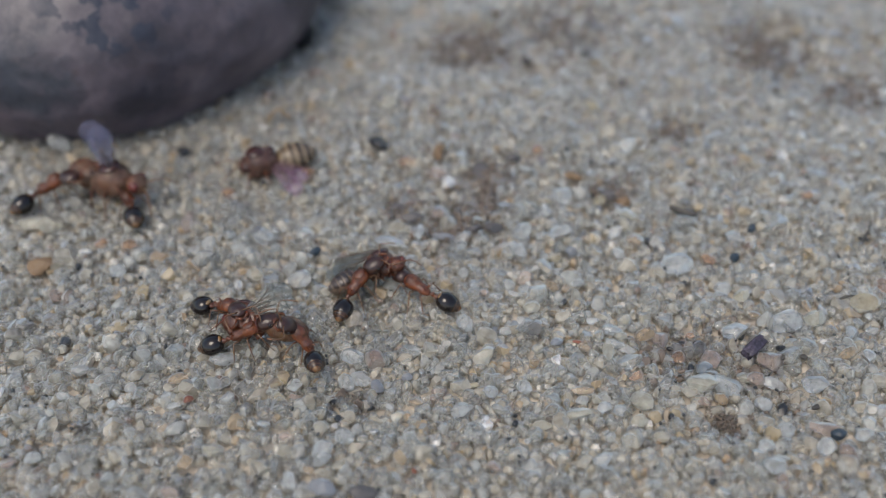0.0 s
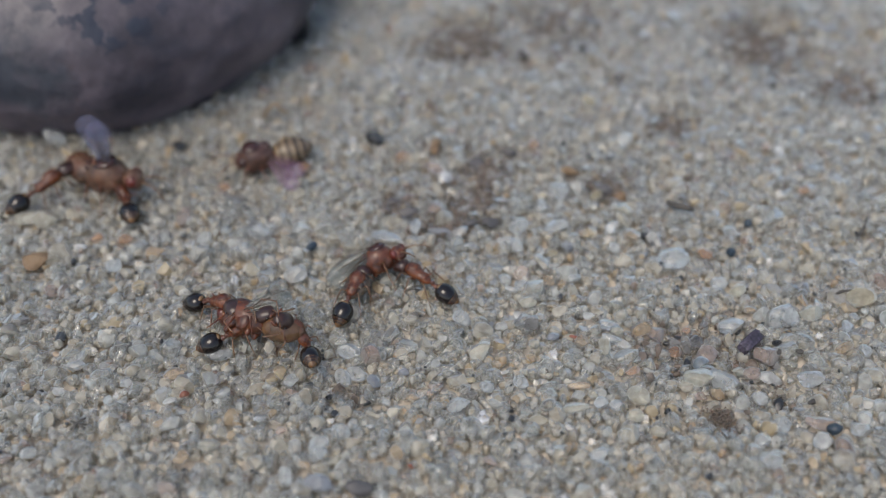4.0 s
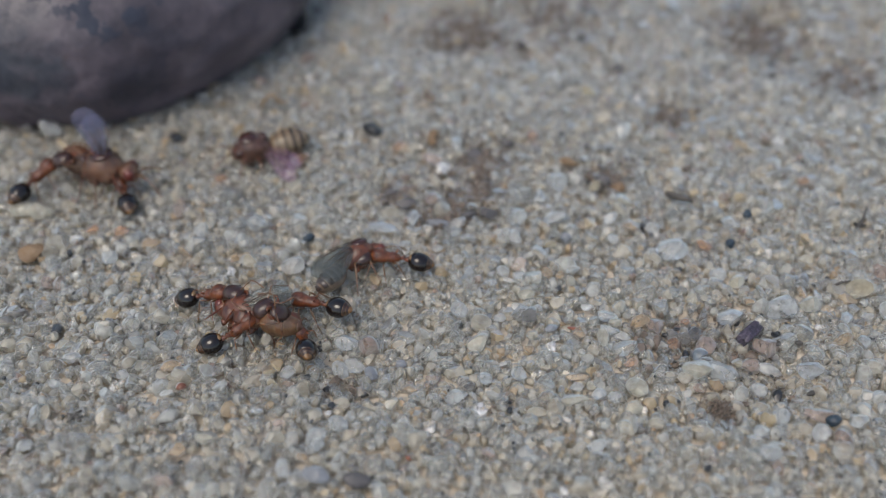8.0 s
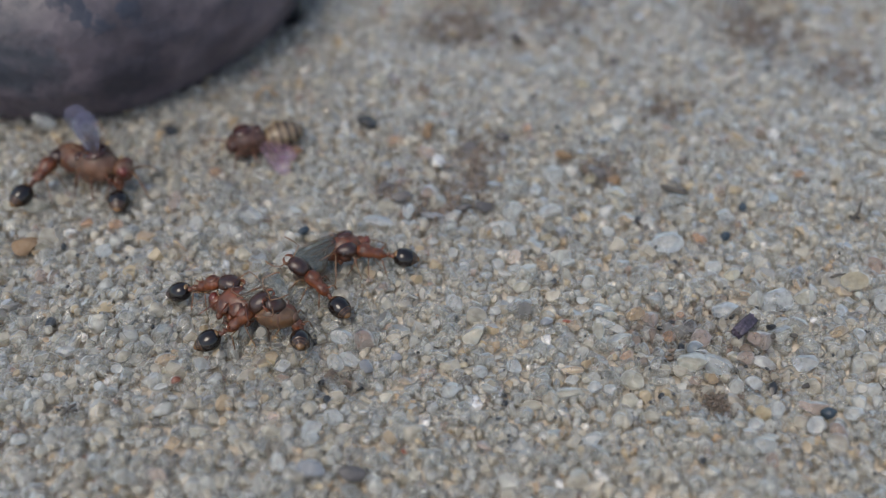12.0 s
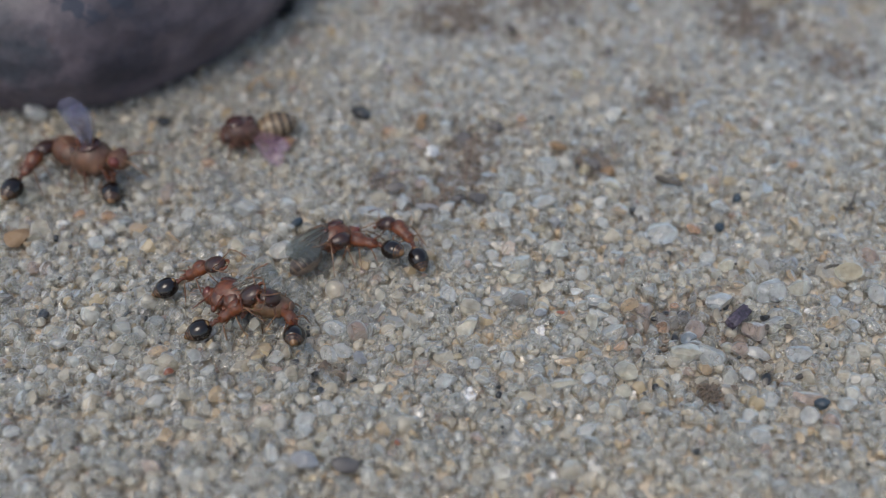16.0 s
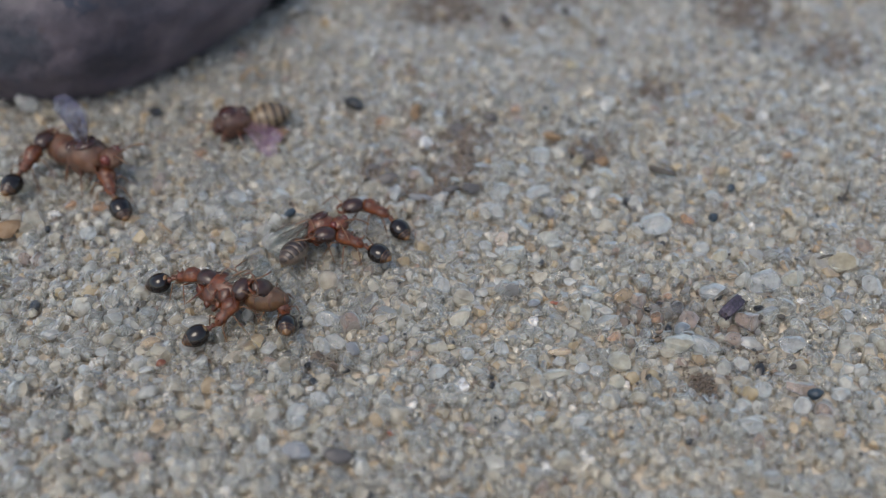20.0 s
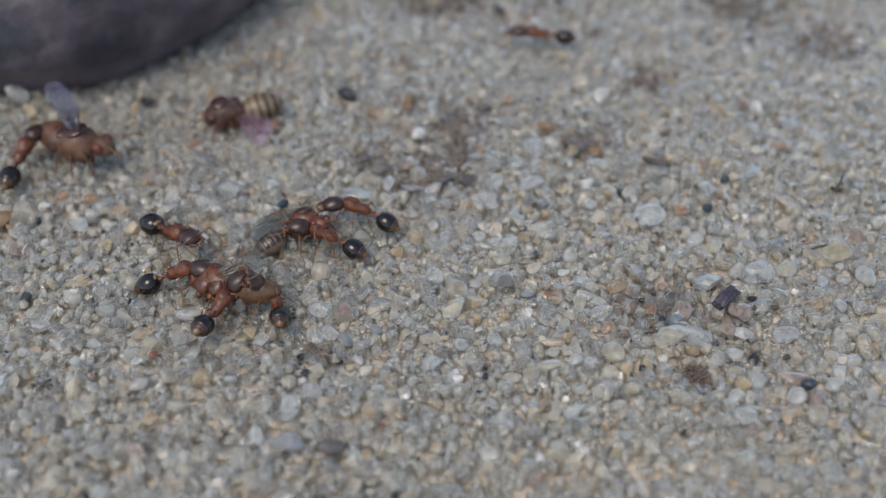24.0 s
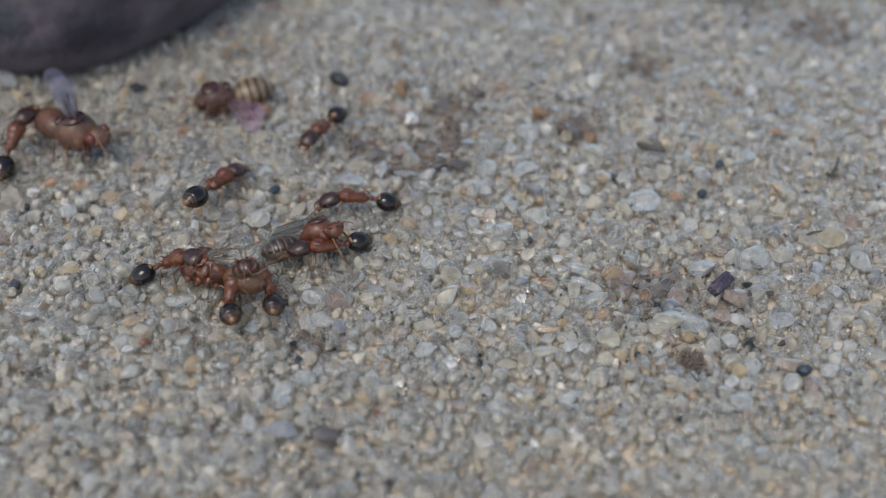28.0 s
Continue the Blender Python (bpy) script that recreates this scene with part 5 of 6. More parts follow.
def motions():
    act(ants["W2a"], [
        (0, -1.22, -1.18, 0.62, 0, -2.96, 145.46), (1, -1.07, -1.17, 0.62, 0, -11.12, 147.8), (2, -1.12, -0.92, 0.62, 0, -5.55, 133.83), (3, -0.97, -1.19, 0.62, 0, -0.25, 144.08),
        (3.5, -0.98, -1, 0.62, 0, -0.89, 138.72), (5.5, -1.6, -0.8, 0.62, 0, -3.89, 183.62), (6, -1.61, -0.79, 0.62, 0, -1.65, 192.71), (7, -1.76, -0.87, 0.62, 0, 4.09, 188.19),
        (8, -2.04, -0.48, 0.62, 0, -2.3, 182.62), (9, -2.25, -0.5, 0.62, 0, -5.61, 180.28), (10, -2.3, -0.5, 0.62, 0, -7.43, 178.72), (11, -2.29, -0.5, 0.62, 0, 3.17, 168.13),
        (12, -2.34, -0.6, 0.62, 0, -8.79, 181.07), (12.5, -2.26, -0.64, 0.62, 0, -7.66, 183.49), (14.5, -2.33, -0.49, 0.62, 0, -6.9, 183.94), (15, -2.42, -0.46, 0.62, 0, -7.51, 183.45),
        (15.5, -2.39, -0.42, 0.62, 0, -8.35, 184.45), (16, -2.36, -0.51, 0.62, 0, 1.55, 167.19), (16.5, -2.52, -0.52, 0.62, 0, -8.54, 178.49), (17, -2.51, -0.61, 0.62, 0, -2.95, 167.03),
        (18, -2.55, -0.76, 0.62, 0, -4.43, 159.44), (19, -2.54, -0.86, 0.62, 0, -6.2, 163.21), (20, -2.57, -0.86, 0.62, 0, -8.03, 165.11), (21, -2.67, -0.92, 0.62, 0, -12.49, 168.29),
        (21.5, -2.67, -0.85, 0.62, 0, -13.57, 164.5), (23.5, -3.17, -0.9, 0.62, 0, -14.42, 165.57), (24, -3.15, -0.95, 0.62, 0, -13.83, 166.42), (25, -2.99, -1.14, 0.62, 0, -9.12, 162.99),
        (26, -2.7, -1.37, 0.62, 0, -2.98, 174.81), (27, -2.78, -1.87, 0.62, 0, -1.19, 186.57), (27.5, -2.8, -2.04, 0.62, 0, -3.17, 190.43), (28, -2.79, -2.09, 0.62, 0, -4.63, 196.9),
    ], [
        (0, 18.41, -18.22), (1, 2.19, -8.94), (2, 13.55, -1.19), (3, 6.13, 7.93), (3.5, 22.85, 0.95), (5.5, 16.64, -17.23), (6, 10.84, -4.5), (7, -7.21, -2.24),
        (8, 8.33, 12.84), (9, 3.04, 7.53), (10, 1.8, 6.4), (11, 7.77, 2.88), (12, 1.89, -0.16), (12.5, 4.45, -0.44), (14.5, 4.87, 1.13), (15, 3.68, 0.28), (15.5, 7.75, 0.24),
        (16, -14.24, 27.73), (16.5, 3.05, 7.51), (17, -9.71, 26.5), (18, -13.39, 33.43), (19, -10.69, 26.91), (20, -8.22, 21.37), (21, -3.57, 13.86), (21.5, -2.32, 20.34),
        (23.5, -4.1, 17.42), (24, -2.99, 18.14), (25, 6.27, 6.48), (26, -6.16, 16.97), (27, 21.9, -16.24), (27.5, 17.92, -20.2), (28, 9.2, -11.75),
    ], [
        (0, -16.14, 15.78), (1, -1.9, 7.77), (2, -11.78, 1.03), (3, -5.33, -6.89), (3.5, -19.93, -0.82), (5.5, -14.57, 14.92), (6, -9.85, 4.07), (7, 6.93, 2.16),
        (8, -6.63, -10.15), (9, -2.69, -6.65), (10, -1.58, -5.63), (11, -6.75, -2.49), (12, -1.67, 0.14), (12.5, -4.12, 0.41), (14.5, -4.75, -1.1), (15, -3.59, -0.27),
        (15.5, -6.81, -0.21), (16, 13.32, -25.73), (16.5, -2.79, -6.86), (17, 8.62, -23.27), (18, 12.09, -29.74), (19, 9.54, -23.74), (20, 8.43, -21.95), (21, 3.37, -13.03),
        (21.5, 2.09, -18.26), (23.5, 3.69, -15.62), (24, 2.65, -15.99), (25, -5.45, -5.62), (26, 5.65, -15.52), (27, -19.19, 14.02), (27.5, -15.73, 17.51), (28, -8.17, 10.39),
    ])
    act(ants["R"], [
        (0, -3.08, -1.04, 0.62, 0, -21.39, 52.06), (1, -3.11, -0.99, 0.62, 0, -22.17, 52.11), (2, -2.92, -1.08, 0.62, 0, -20.61, 51.35), (3, -2.77, -1.35, 0.62, 0, 2.71, 62.08),
        (3.5, -2.74, -1.27, 0.62, 0, 2.32, 62.04), (4.5, -3.42, -1.43, 0.62, 0, -1.81, 87.55), (5.5, -4.11, -1.6, 0.62, 0, -5.94, 113.06), (6, -4.94, -1.84, 0.62, 0, 0.66, 149.48),
        (7, -4.35, -2.24, 0.62, 0, -0.44, 170.74), (8, -4.32, -2.43, 0.62, 0, 10.45, 165.19), (9, -3.87, -2.24, 0.62, 0, -10.47, 155.81), (10, -3.79, -1.99, 0.62, 0, -6.27, 134.68),
        (11, -3.82, -2.03, 0.62, 0, -11.84, 139.95), (12, -3.88, -1.97, 0.62, 0, -19.89, 141.08), (12.5, -3.74, -2.12, 0.62, 0, -10.08, 135.4), (13.5, -3.06, -2.19, 0.62, 0, -5.88, 88.87),
        (14.5, -2.38, -2.26, 0.62, 0, -1.68, 42.33), (15, -1.18, -1.55, 0.62, 0, -3.77, 56.6), (15.25, -1.12, -1.29, 0.62, 0, -7.1, 86.29), (15.5, -1.07, -1.03, 0.62, 0, -10.44, 115.98),
        (16, -1.17, -0.08, 0.62, 0, -1.79, 129.43), (16.5, -1.17, -0.05, 0.62, 0, -3.48, 130.67), (17, -0.96, -0.11, 0.62, 0, -6.34, 129.42), (18, -1.29, 0.25, 0.62, 0, -16.73, 161.37),
        (19, -1.67, 0.59, 0.62, 0, -10.3, 167.09), (20, -1.83, 0.55, 0.62, 0, -10.36, 160.81), (21, -1.88, 0.56, 0.62, 0, -10.67, 157.5), (21.5, -1.77, -0.27, 0.62, 0, -10.08, 153.8),
        (23.5, -2.21, 0.34, 0.62, 0, -13.03, 160.48), (24, -2.18, 0.24, 0.62, 0, -9.56, 169.95), (25, -2.19, 0.55, 0.62, 0, -10.22, 166.71), (26, -2.09, -0.01, 0.62, 0, -3.83, 192.46),
        (27, -2.2, -0.04, 0.62, 0, -2.05, 197.05), (27.5, -2.13, 0.04, 0.62, 0, -10.63, 197.47), (28, -2.05, 0.06, 0.62, 0, -4.53, 187.72),
    ], [
        (0, -14.56, -24.32), (1, -16.93, -19.76), (2, -13.98, -27.46), (3, 29.75, 5.09), (3.5, 29.06, 1.03), (5.5, 12.76, 3.65), (6, 25.85, 4.08), (7, 23.74, -1.12),
        (8, 4.43, 8.44), (9, 3.48, 3.61), (10, 12.08, 1.11), (11, 0.69, 7.32), (12, -15.46, 12.31), (12.5, 4.29, 2.09), (14.5, 17.91, -0.28), (15, 17.11, 5.78),
        (15.5, 3.73, 18.89), (16, 20.56, 20.23), (16.5, 17.27, 21.5), (17, 10.59, 16.67), (18, -8.32, 7.19), (19, 3.43, 21.36), (20, 4.2, 35.04), (21, 3.95, 40.48),
        (21.5, -12.32, 30.22), (23.5, -0.89, 28.45), (24, 4.93, 21.88), (25, 3.87, 25.39), (26, 12.1, -3.28), (27, 6.03, -1.06), (27.5, 3.2, 10.82), (28, 15.13, 5.89),
    ], [
        (0, 14.74, 24.66), (1, 16.69, 19.45), (2, 13.28, 25.93), (3, -26.04, -4.35), (3.5, -25.41, -0.88), (5.5, -11.09, -3.16), (6, -22.58, -3.5), (7, -20.71, 0.96),
        (8, -3.85, -7.32), (9, -3.02, -3.14), (10, -10.5, -0.96), (11, -0.6, -6.35), (12, 13.49, -10.66), (12.5, -3.72, -1.81), (14.5, -15.59, 0.24), (15, -14.9, -5),
        (15.5, -3.26, -16.44), (16, -18.06, -17.5), (16.5, -15.18, -18.65), (17, -9.25, -14.48), (18, 8.09, -6.99), (19, -3.67, -22.97), (20, -3.92, -32.42), (21, -3.7, -37.51),
        (21.5, 11.94, -29.17), (23.5, 0.8, -25.24), (24, -4.89, -21.7), (25, -3.88, -25.51), (26, -12.12, 3.28), (27, -5.23, 0.92), (27.5, -2.79, -9.4), (28, -13.58, -5.26),
    ])
    act(ants["W3a"], [
        (0, -6.9, -2.22, 0.75, 0, -22.48, -37.35), (1, -6.89, -2.28, 0.75, 0, -19.55, -36.95), (2, -6.86, -2.29, 0.75, 0, -19.76, -33.73), (3, -6.92, -2.36, 0.75, 0, -19.54, -32.2),
        (3.5, -6.97, -2.29, 0.75, 0, -18.16, -35.1), (5.5, -6.91, -2.21, 0.75, 0, -19.38, -31.48), (6, -6.84, -2.23, 0.75, 0, -19.18, -30.65), (7, -7.02, -2.41, 0.75, 0, -19.81, -25),
        (8, -7.01, -2.25, 0.75, 0, -21.7, -19.66), (9, -6.9, -2.34, 0.75, 0, -20.57, -17.18), (10, -6.97, -2.37, 0.75, 0, -16.76, -7.86), (11, -7, -2.48, 0.75, 0, -20.71, -19.38),
        (12, -7.06, -2.17, 0.75, 0, -20.55, -12.6), (12.5, -7.24, -2.14, 0.75, 0, -24.5, -9.71), (14.5, -7.18, -1.93, 0.75, 0, -3.39, 29.35), (15, -7.28, -1.94, 0.75, 0, 1.47, 41.7),
        (15.5, -7.29, -1.89, 0.75, 0, -27.36, 2.96), (16, -7.25, -1.95, 0.75, 0, -25.49, 3.3), (16.5, -7.29, -2.13, 0.75, 0, -26.41, -15.03), (17, -7.31, -2.17, 0.75, 0, -21.4, -18.42),
        (18, -7.43, -2.49, 0.75, 0, -20.38, -22.28), (19, -7.22, -2.5, 0.75, 0, -20.42, -30.69), (20, -7.16, -2.54, 0.75, 0, -17.35, -16.3), (21, -7.29, -2.9, 0.75, 0, -20.17, 11.13),
        (21.5, -7.21, -2.69, 0.75, 0, -21.28, 2.01), (23.5, -7.06, -2.84, 0.75, 0, -24.53, -0.66), (24, -7.15, -2.68, 0.75, 0, -19.59, -3.84), (25, -7.21, -2.79, 0.75, 0, -11.11, -12.33),
        (26, -7.24, -2.79, 0.75, 0, -5.06, 23.3), (27, -7.19, -2.88, 0.75, 0, -25.17, 5.97), (27.5, -7.11, -2.74, 0.75, 0, -20.02, -9.14), (28, -7.03, -2.75, 0.75, 0, -23.02, -5.57),
    ], [
        (0, -3.71, -19.16), (1, 1.89, -14.19), (2, 1.74, -19.93), (3, 1.79, -11.18), (3.5, 4.9, -19.83), (5.5, 2.35, -16.91), (6, 0.4, -5.05), (7, 1.07, -0.5),
        (8, -2.68, -9.32), (9, -0.24, -12.9), (10, 1.8, 6.75), (11, -12.28, -9.1), (12, -0.36, -7.87), (12.5, -8.49, -6.63), (13.5, 10.83, 19.4), (14.5, 30.14, 45.43),
        (15, 36.69, 50.18), (15.25, 8.36, 10.72), (15.5, -19.97, -28.74), (16, -8.96, -25.07), (16.5, -10.57, -26.21), (17, -0.9, -27.1), (18, -0.09, -3.58), (19, -0.09, -7.97),
        (20, 6.32, -14.06), (21, 1.01, -21.38), (21.5, -0.52, -28.7), (23.5, -6.37, -30.66), (24, 2.02, -18.74), (25, 12.2, -11.39), (25.5, -6.31, -36.7), (26, -24.82, -62),
        (27, -8.82, -21.19), (27.5, 1.45, -23.31), (28, -3.57, -30.59),
    ], [
        (0, 3.24, 16.68), (1, -1.64, 12.34), (2, -1.52, 17.36), (3, -1.56, 9.71), (3.5, -4.29, 17.27), (5.5, -2.05, 14.71), (6, -0.35, 4.38), (7, -0.93, 0.43),
        (8, 2.33, 8.1), (9, 0.21, 11.21), (10, -1.56, -5.86), (11, 10.69, 7.89), (12, 0.31, 6.84), (12.5, 7.38, 5.75), (14.5, -27.35, -39.39), (15, -33.57, -43.18),
        (15.25, -11.45, -9.34), (15.5, 10.67, 24.5), (16, 7.89, 21.86), (16.5, 9.31, 22.85), (17, 0.79, 23.67), (18, 0.08, 3.11), (19, 0.08, 6.92), (20, -5.51, 12.21),
        (21, -0.89, 18.63), (21.5, 0.46, 25.09), (23.5, 5.64, 26.81), (24, -1.77, 16.31), (25, -10.64, 9.87), (25.5, 6.37, 35.01), (26, 23.38, 60.15), (27, 7.73, 18.44),
        (27.5, -1.27, 20.33), (28, 3.16, 26.77),
    ])
    act(ants["W3b"], [
        (0, -6.20, -3.22, 0.70, 0, -19.64, 10.91), (3, -6.17, -3.22, 0.70, 0, -20.7, 15.77), (5.5, -6.08, -3.24, 0.70, 0, -22.86, 18), (8, -6.00, -3.48, 0.70, 0, -23.1, 25.48),
        (12, -5.93, -3.53, 0.70, 0, -24.32, 28.27), (15, -5.99, -3.48, 0.70, 0, -27.44, 20.82), (15.5, -5.96, -3.50, 0.70, 0, -27.18, 19.95), (17, -6.05, -3.53, 0.70, 0, -20.57, 28.91),
        (18, -5.99, -3.53, 0.70, 0, -27.13, 19.01), (20, -5.84, -3.90, 0.70, 0, -24.92, 43.56), (21.5, -5.77, -3.92, 0.70, 0, -12.11, 64.8), (23.5, -5.81, -3.86, 0.70, 0, -7.77, 63.25),
        (25, -5.65, -4.01, 0.70, 0, -24.71, 48.66), (26, -5.53, -3.78, 0.70, 0, -20.28, 68.07), (27, -5.30, -3.83, 0.70, 0, -26.83, 70.28), (28, -5.26, -3.90, 0.70, 0, -23.04, 74.67),
    ], [
        (0, -2.53, 2.65), (3, -4.7, 3.54), (5.5, -8.87, -11.27), (8, -9.57, 5.9), (12, -12.14, 1.96), (15, -27.12, -13.36), (15.5, -23.67, -9.74), (17, -4.37, 6.8),
        (18, -23.28, -3.91), (20, -10.98, 13.95), (20.75, -25.49, -13.48), (21.5, -40, -40.91), (23.5, -40, -36.16), (25, -11.24, 5.82), (25.5, -25.62, -28.09),
        (26, -40, -62), (27, -40, -62), (28, -40, -58.68),
    ], [
        (0, 2.19, -2.3), (3, 4.08, -3.07), (5.5, 7.73, 9.78), (8, 8.32, -5.11), (12, 10.56, -1.69), (15, 15.65, 11.13), (15.5, 15.38, 8.24), (17, 3.8, -5.9), (18, 15.48, 3.31),
        (20, 11.05, -14.05), (21.5, 40, 33.25), (23.5, 40, 30.3), (25, 11.15, -5.77), (25.5, 25.57, 26.41), (26, 40, 58.59), (27, 40, 52.98), (28, 40, 44.47),
    ])
    act(ants["W3c"], [
        (0, -4.50, -3.43, 0.66, 0, -31.32, 139.35), (3, -4.48, -3.43, 0.66, 0, -31.37, 138.41), (8, -4.48, -3.49, 0.66, 0, -30.62, 139.01), (12, -4.46, -3.42, 0.66, 0, -29.69, 140.33),
        (15, -4.45, -3.53, 0.66, 0, -29.95, 137.42), (15.5, -4.40, -3.53, 0.66, 0, -29.12, 132.75), (17, -4.45, -3.46, 0.66, 0, -29.77, 135.34), (20, -4.43, -3.47, 0.66, 0, -29.78, 135.33),
        (23.5, -4.41, -3.56, 0.66, 0, -29.25, 138.94), (25, -4.43, -3.51, 0.66, 0, -29.71, 138.98), (26, -4.44, -3.48, 0.66, 0, -29.3, 138.17), (28, -4.38, -3.54, 0.66, 0, -29.84, 136.27),
    ], [
        (0, -40, 62), (3, -40, 62), (8, -40, 62), (12, -40, 62), (15, -40, 62), (15.5, -40, 62), (17, -40, 62), (20, -40, 62), (23.5, -40, 62), (25, -40, 62),
        (26, -40, 62), (28, -40, 62),
    ], [
        (0, 40, -42.89), (3, 40, -43.6), (8, 40, -48.84), (12, 40, -57.36), (15, 40, -57.3), (15.5, 40, -48.27), (17, 40, -47.95), (20, 40, -50.34), (23.5, 40, -54.86),
        (25, 40, -53.06), (26, 40, -52.36), (28, 40, -50.53),
    ])
    act(ants["W1b"], [
        (0, -11.42, 3.37, 0.65, 0, -25.8, 127.26), (3, -11.38, 3.25, 0.65, 0, -27.66, 128), (6, -11.37, 3.36, 0.65, 0, -27.55, 128.79), (9, -11.35, 3.32, 0.65, 0, -28.06, 125.37),
        (12, -11.21, 3.23, 0.65, 0, -28.17, 119.85), (14.5, -11.28, 3.23, 0.65, 0, -27.78, 126.7), (16, -11.24, 3.18, 0.65, 0, -27.92, 126), (17, -11.12, 3.15, 0.65, 0, -26.91, 125.44),
        (18, -10.88, 2.93, 0.65, 0, -13.5, 115.81), (19, -10.76, 2.54, 0.65, 0, -13.65, 119.62), (20, -10.59, 1.93, 0.65, 0, -13.89, 113.26), (20.5, -10.38, 1.82, 0.65, 0, -11.7, 108.44),
        (21, -10.14, 1.53, 0.65, 0, -3.61, 99.44), (21.3, -9.96, 1.18, 0.65, 0, 1.27, 92.48), (21.5, -10.03, 1.16, 0.65, 0, -0.23, 92.18), (22, -9.63, 0.84, 0.65, 0, -1.72, 65.86),
        (22.5, -9.24, 0.52, 0.65, 0, -3.21, 39.53), (23, -8.85, 0.2, 0.65, 0, -4.7, 13.2), (23.5, -8.45, -0.12, 0.65, 0, -6.19, -13.12), (24, -7.64, -0.93, 0.65, 0, -15.68, -40.88),
        (25, -7.17, -1.49, 0.65, 0, -16.92, -40.65), (26, -7, -1.45, 0.65, 0, -13.12, -28.78), (27, -7.55, -1.3, 0.65, 0, -10.59, -16.63), (27.25, -7.43, -0.76, 0.65, 0, 0.53, 22.4),
        (27.5, -7.32, -0.21, 0.65, 0, 11.66, 61.43), (28, -6.26, 0.83, 0.65, 0, 15.17, 61.9),
    ], [
        (0, -28.33, 18.65), (3, -40, 19.84), (6, -37.62, 25.61), (9, -40, 17.23), (12, -40, 29.76), (14.5, -37.35, 37.58), (16, -38.69, 33.36), (17, -28.67, 26.84),
        (18, -1.83, 15.08), (19, -2.21, 12.51), (20, -2.77, -10.23), (20.5, -13.25, -5.39), (21, 13.15, -0.82), (21.3, -5.86, 0.8), (21.5, -5.95, -3.87), (23.5, 7.41, -0.46),
        (24, -6.55, -4.45), (25, -9.09, -4.89), (26, -1.31, -0.44), (27, 3.9, -2.76), (27.5, 8.38, 5.23), (28, 4.15, 1.51),
    ], [
        (0, 24.93, -16.01), (3, 31.13, -17.68), (6, 24.89, -20.63), (9, 27.28, -13.7), (12, 25.42, -23.63), (14.5, 24.35, -31.02), (16, 24.94, -28.08), (17, 23.49, -22.89),
        (18, 1.59, -13.12), (19, 1.93, -10.87), (20, 2.41, 8.89), (20.5, 11.52, 4.67), (21, -11.44, 0.71), (21.3, 5.09, -0.7), (21.5, 5.17, 3.36), (23.5, -6.44, 0.4),
        (24, 5.69, 3.86), (25, 7.9, 4.24), (26, 1.14, 0.38), (27, -3.39, 2.39), (27.5, -7.28, -4.54), (28, -3.6, -1.31),
    ])
    act(ants["W1a"], [
        (0, -14.02, 3.68, 0.75, 0, -18.84, 17.79), (3, -13.99, 3.48, 0.75, 0, -1.28, 54.1), (6, -13.88, 3.7, 0.75, 0, -25.87, 26.7), (9, -13.96, 3.62, 0.75, 0, -16.57, 37.74),
        (12, -13.61, 3.32, 0.75, 0, -3.52, 66.98), (14.5, -13.76, 3.17, 0.75, 0, -4.6, 70.13), (16, -13.75, 3.2, 0.75, 0, -2.89, 73.1), (17, -13.7, 3.24, 0.75, 0, -7.89, 70.19),
        (18, -13.64, 3.19, 0.75, 0, -4.51, 69.56), (19, -13.67, 3.25, 0.75, 0, -7.96, 69.53), (20, -13.42, 2.94, 0.75, 0, -8.6, 71.49), (21, -13.56, 3.01, 0.75, 0, -1.15, 71.69),
        (23.5, -13.33, 2.82, 0.75, 0, -2.29, 78.21), (25, -13.33, 3.16, 0.75, 0, -11.73, 81.99), (28, -13.22, 2.91, 0.75, 0, -13.63, 79.61),
    ], [
        (0, -8.61, -41.79), (1.5, 2.45, -11.76), (3, 13.51, 18.28), (4.5, 1.42, -12.29), (6, -10.66, -42.86), (9, -14.74, -40.52), (12, 7.25, 3.72), (14.5, 6.93, -1.99),
        (16, 1.9, -2.31), (17, 4.27, 0.36), (18, -3.88, -4.96), (19, -1.39, -6.65), (20, -8.86, -8.16), (21, -8.83, -7.95), (23.5, -5.52, -8.1), (25, 13.02, -2.09),
        (28, 2.38, -7.01),
    ], [
        (0, 7.46, 35.21), (1.5, -2.18, 9.67), (3, -11.83, -15.87), (4.5, -1.11, 10.91), (6, 9.61, 37.69), (9, 13.24, 35.52), (12, -6.3, -3.22), (14.5, -6.02, 1.73),
        (16, -1.65, 2), (17, -3.7, -0.31), (18, 3.37, 4.31), (19, 1.2, 5.77), (20, 7.71, 7.07), (21, 7.68, 6.9), (23.5, 4.8, 7.03), (25, -11.32, 1.81), (28, -2.07, 6.09),
    ])
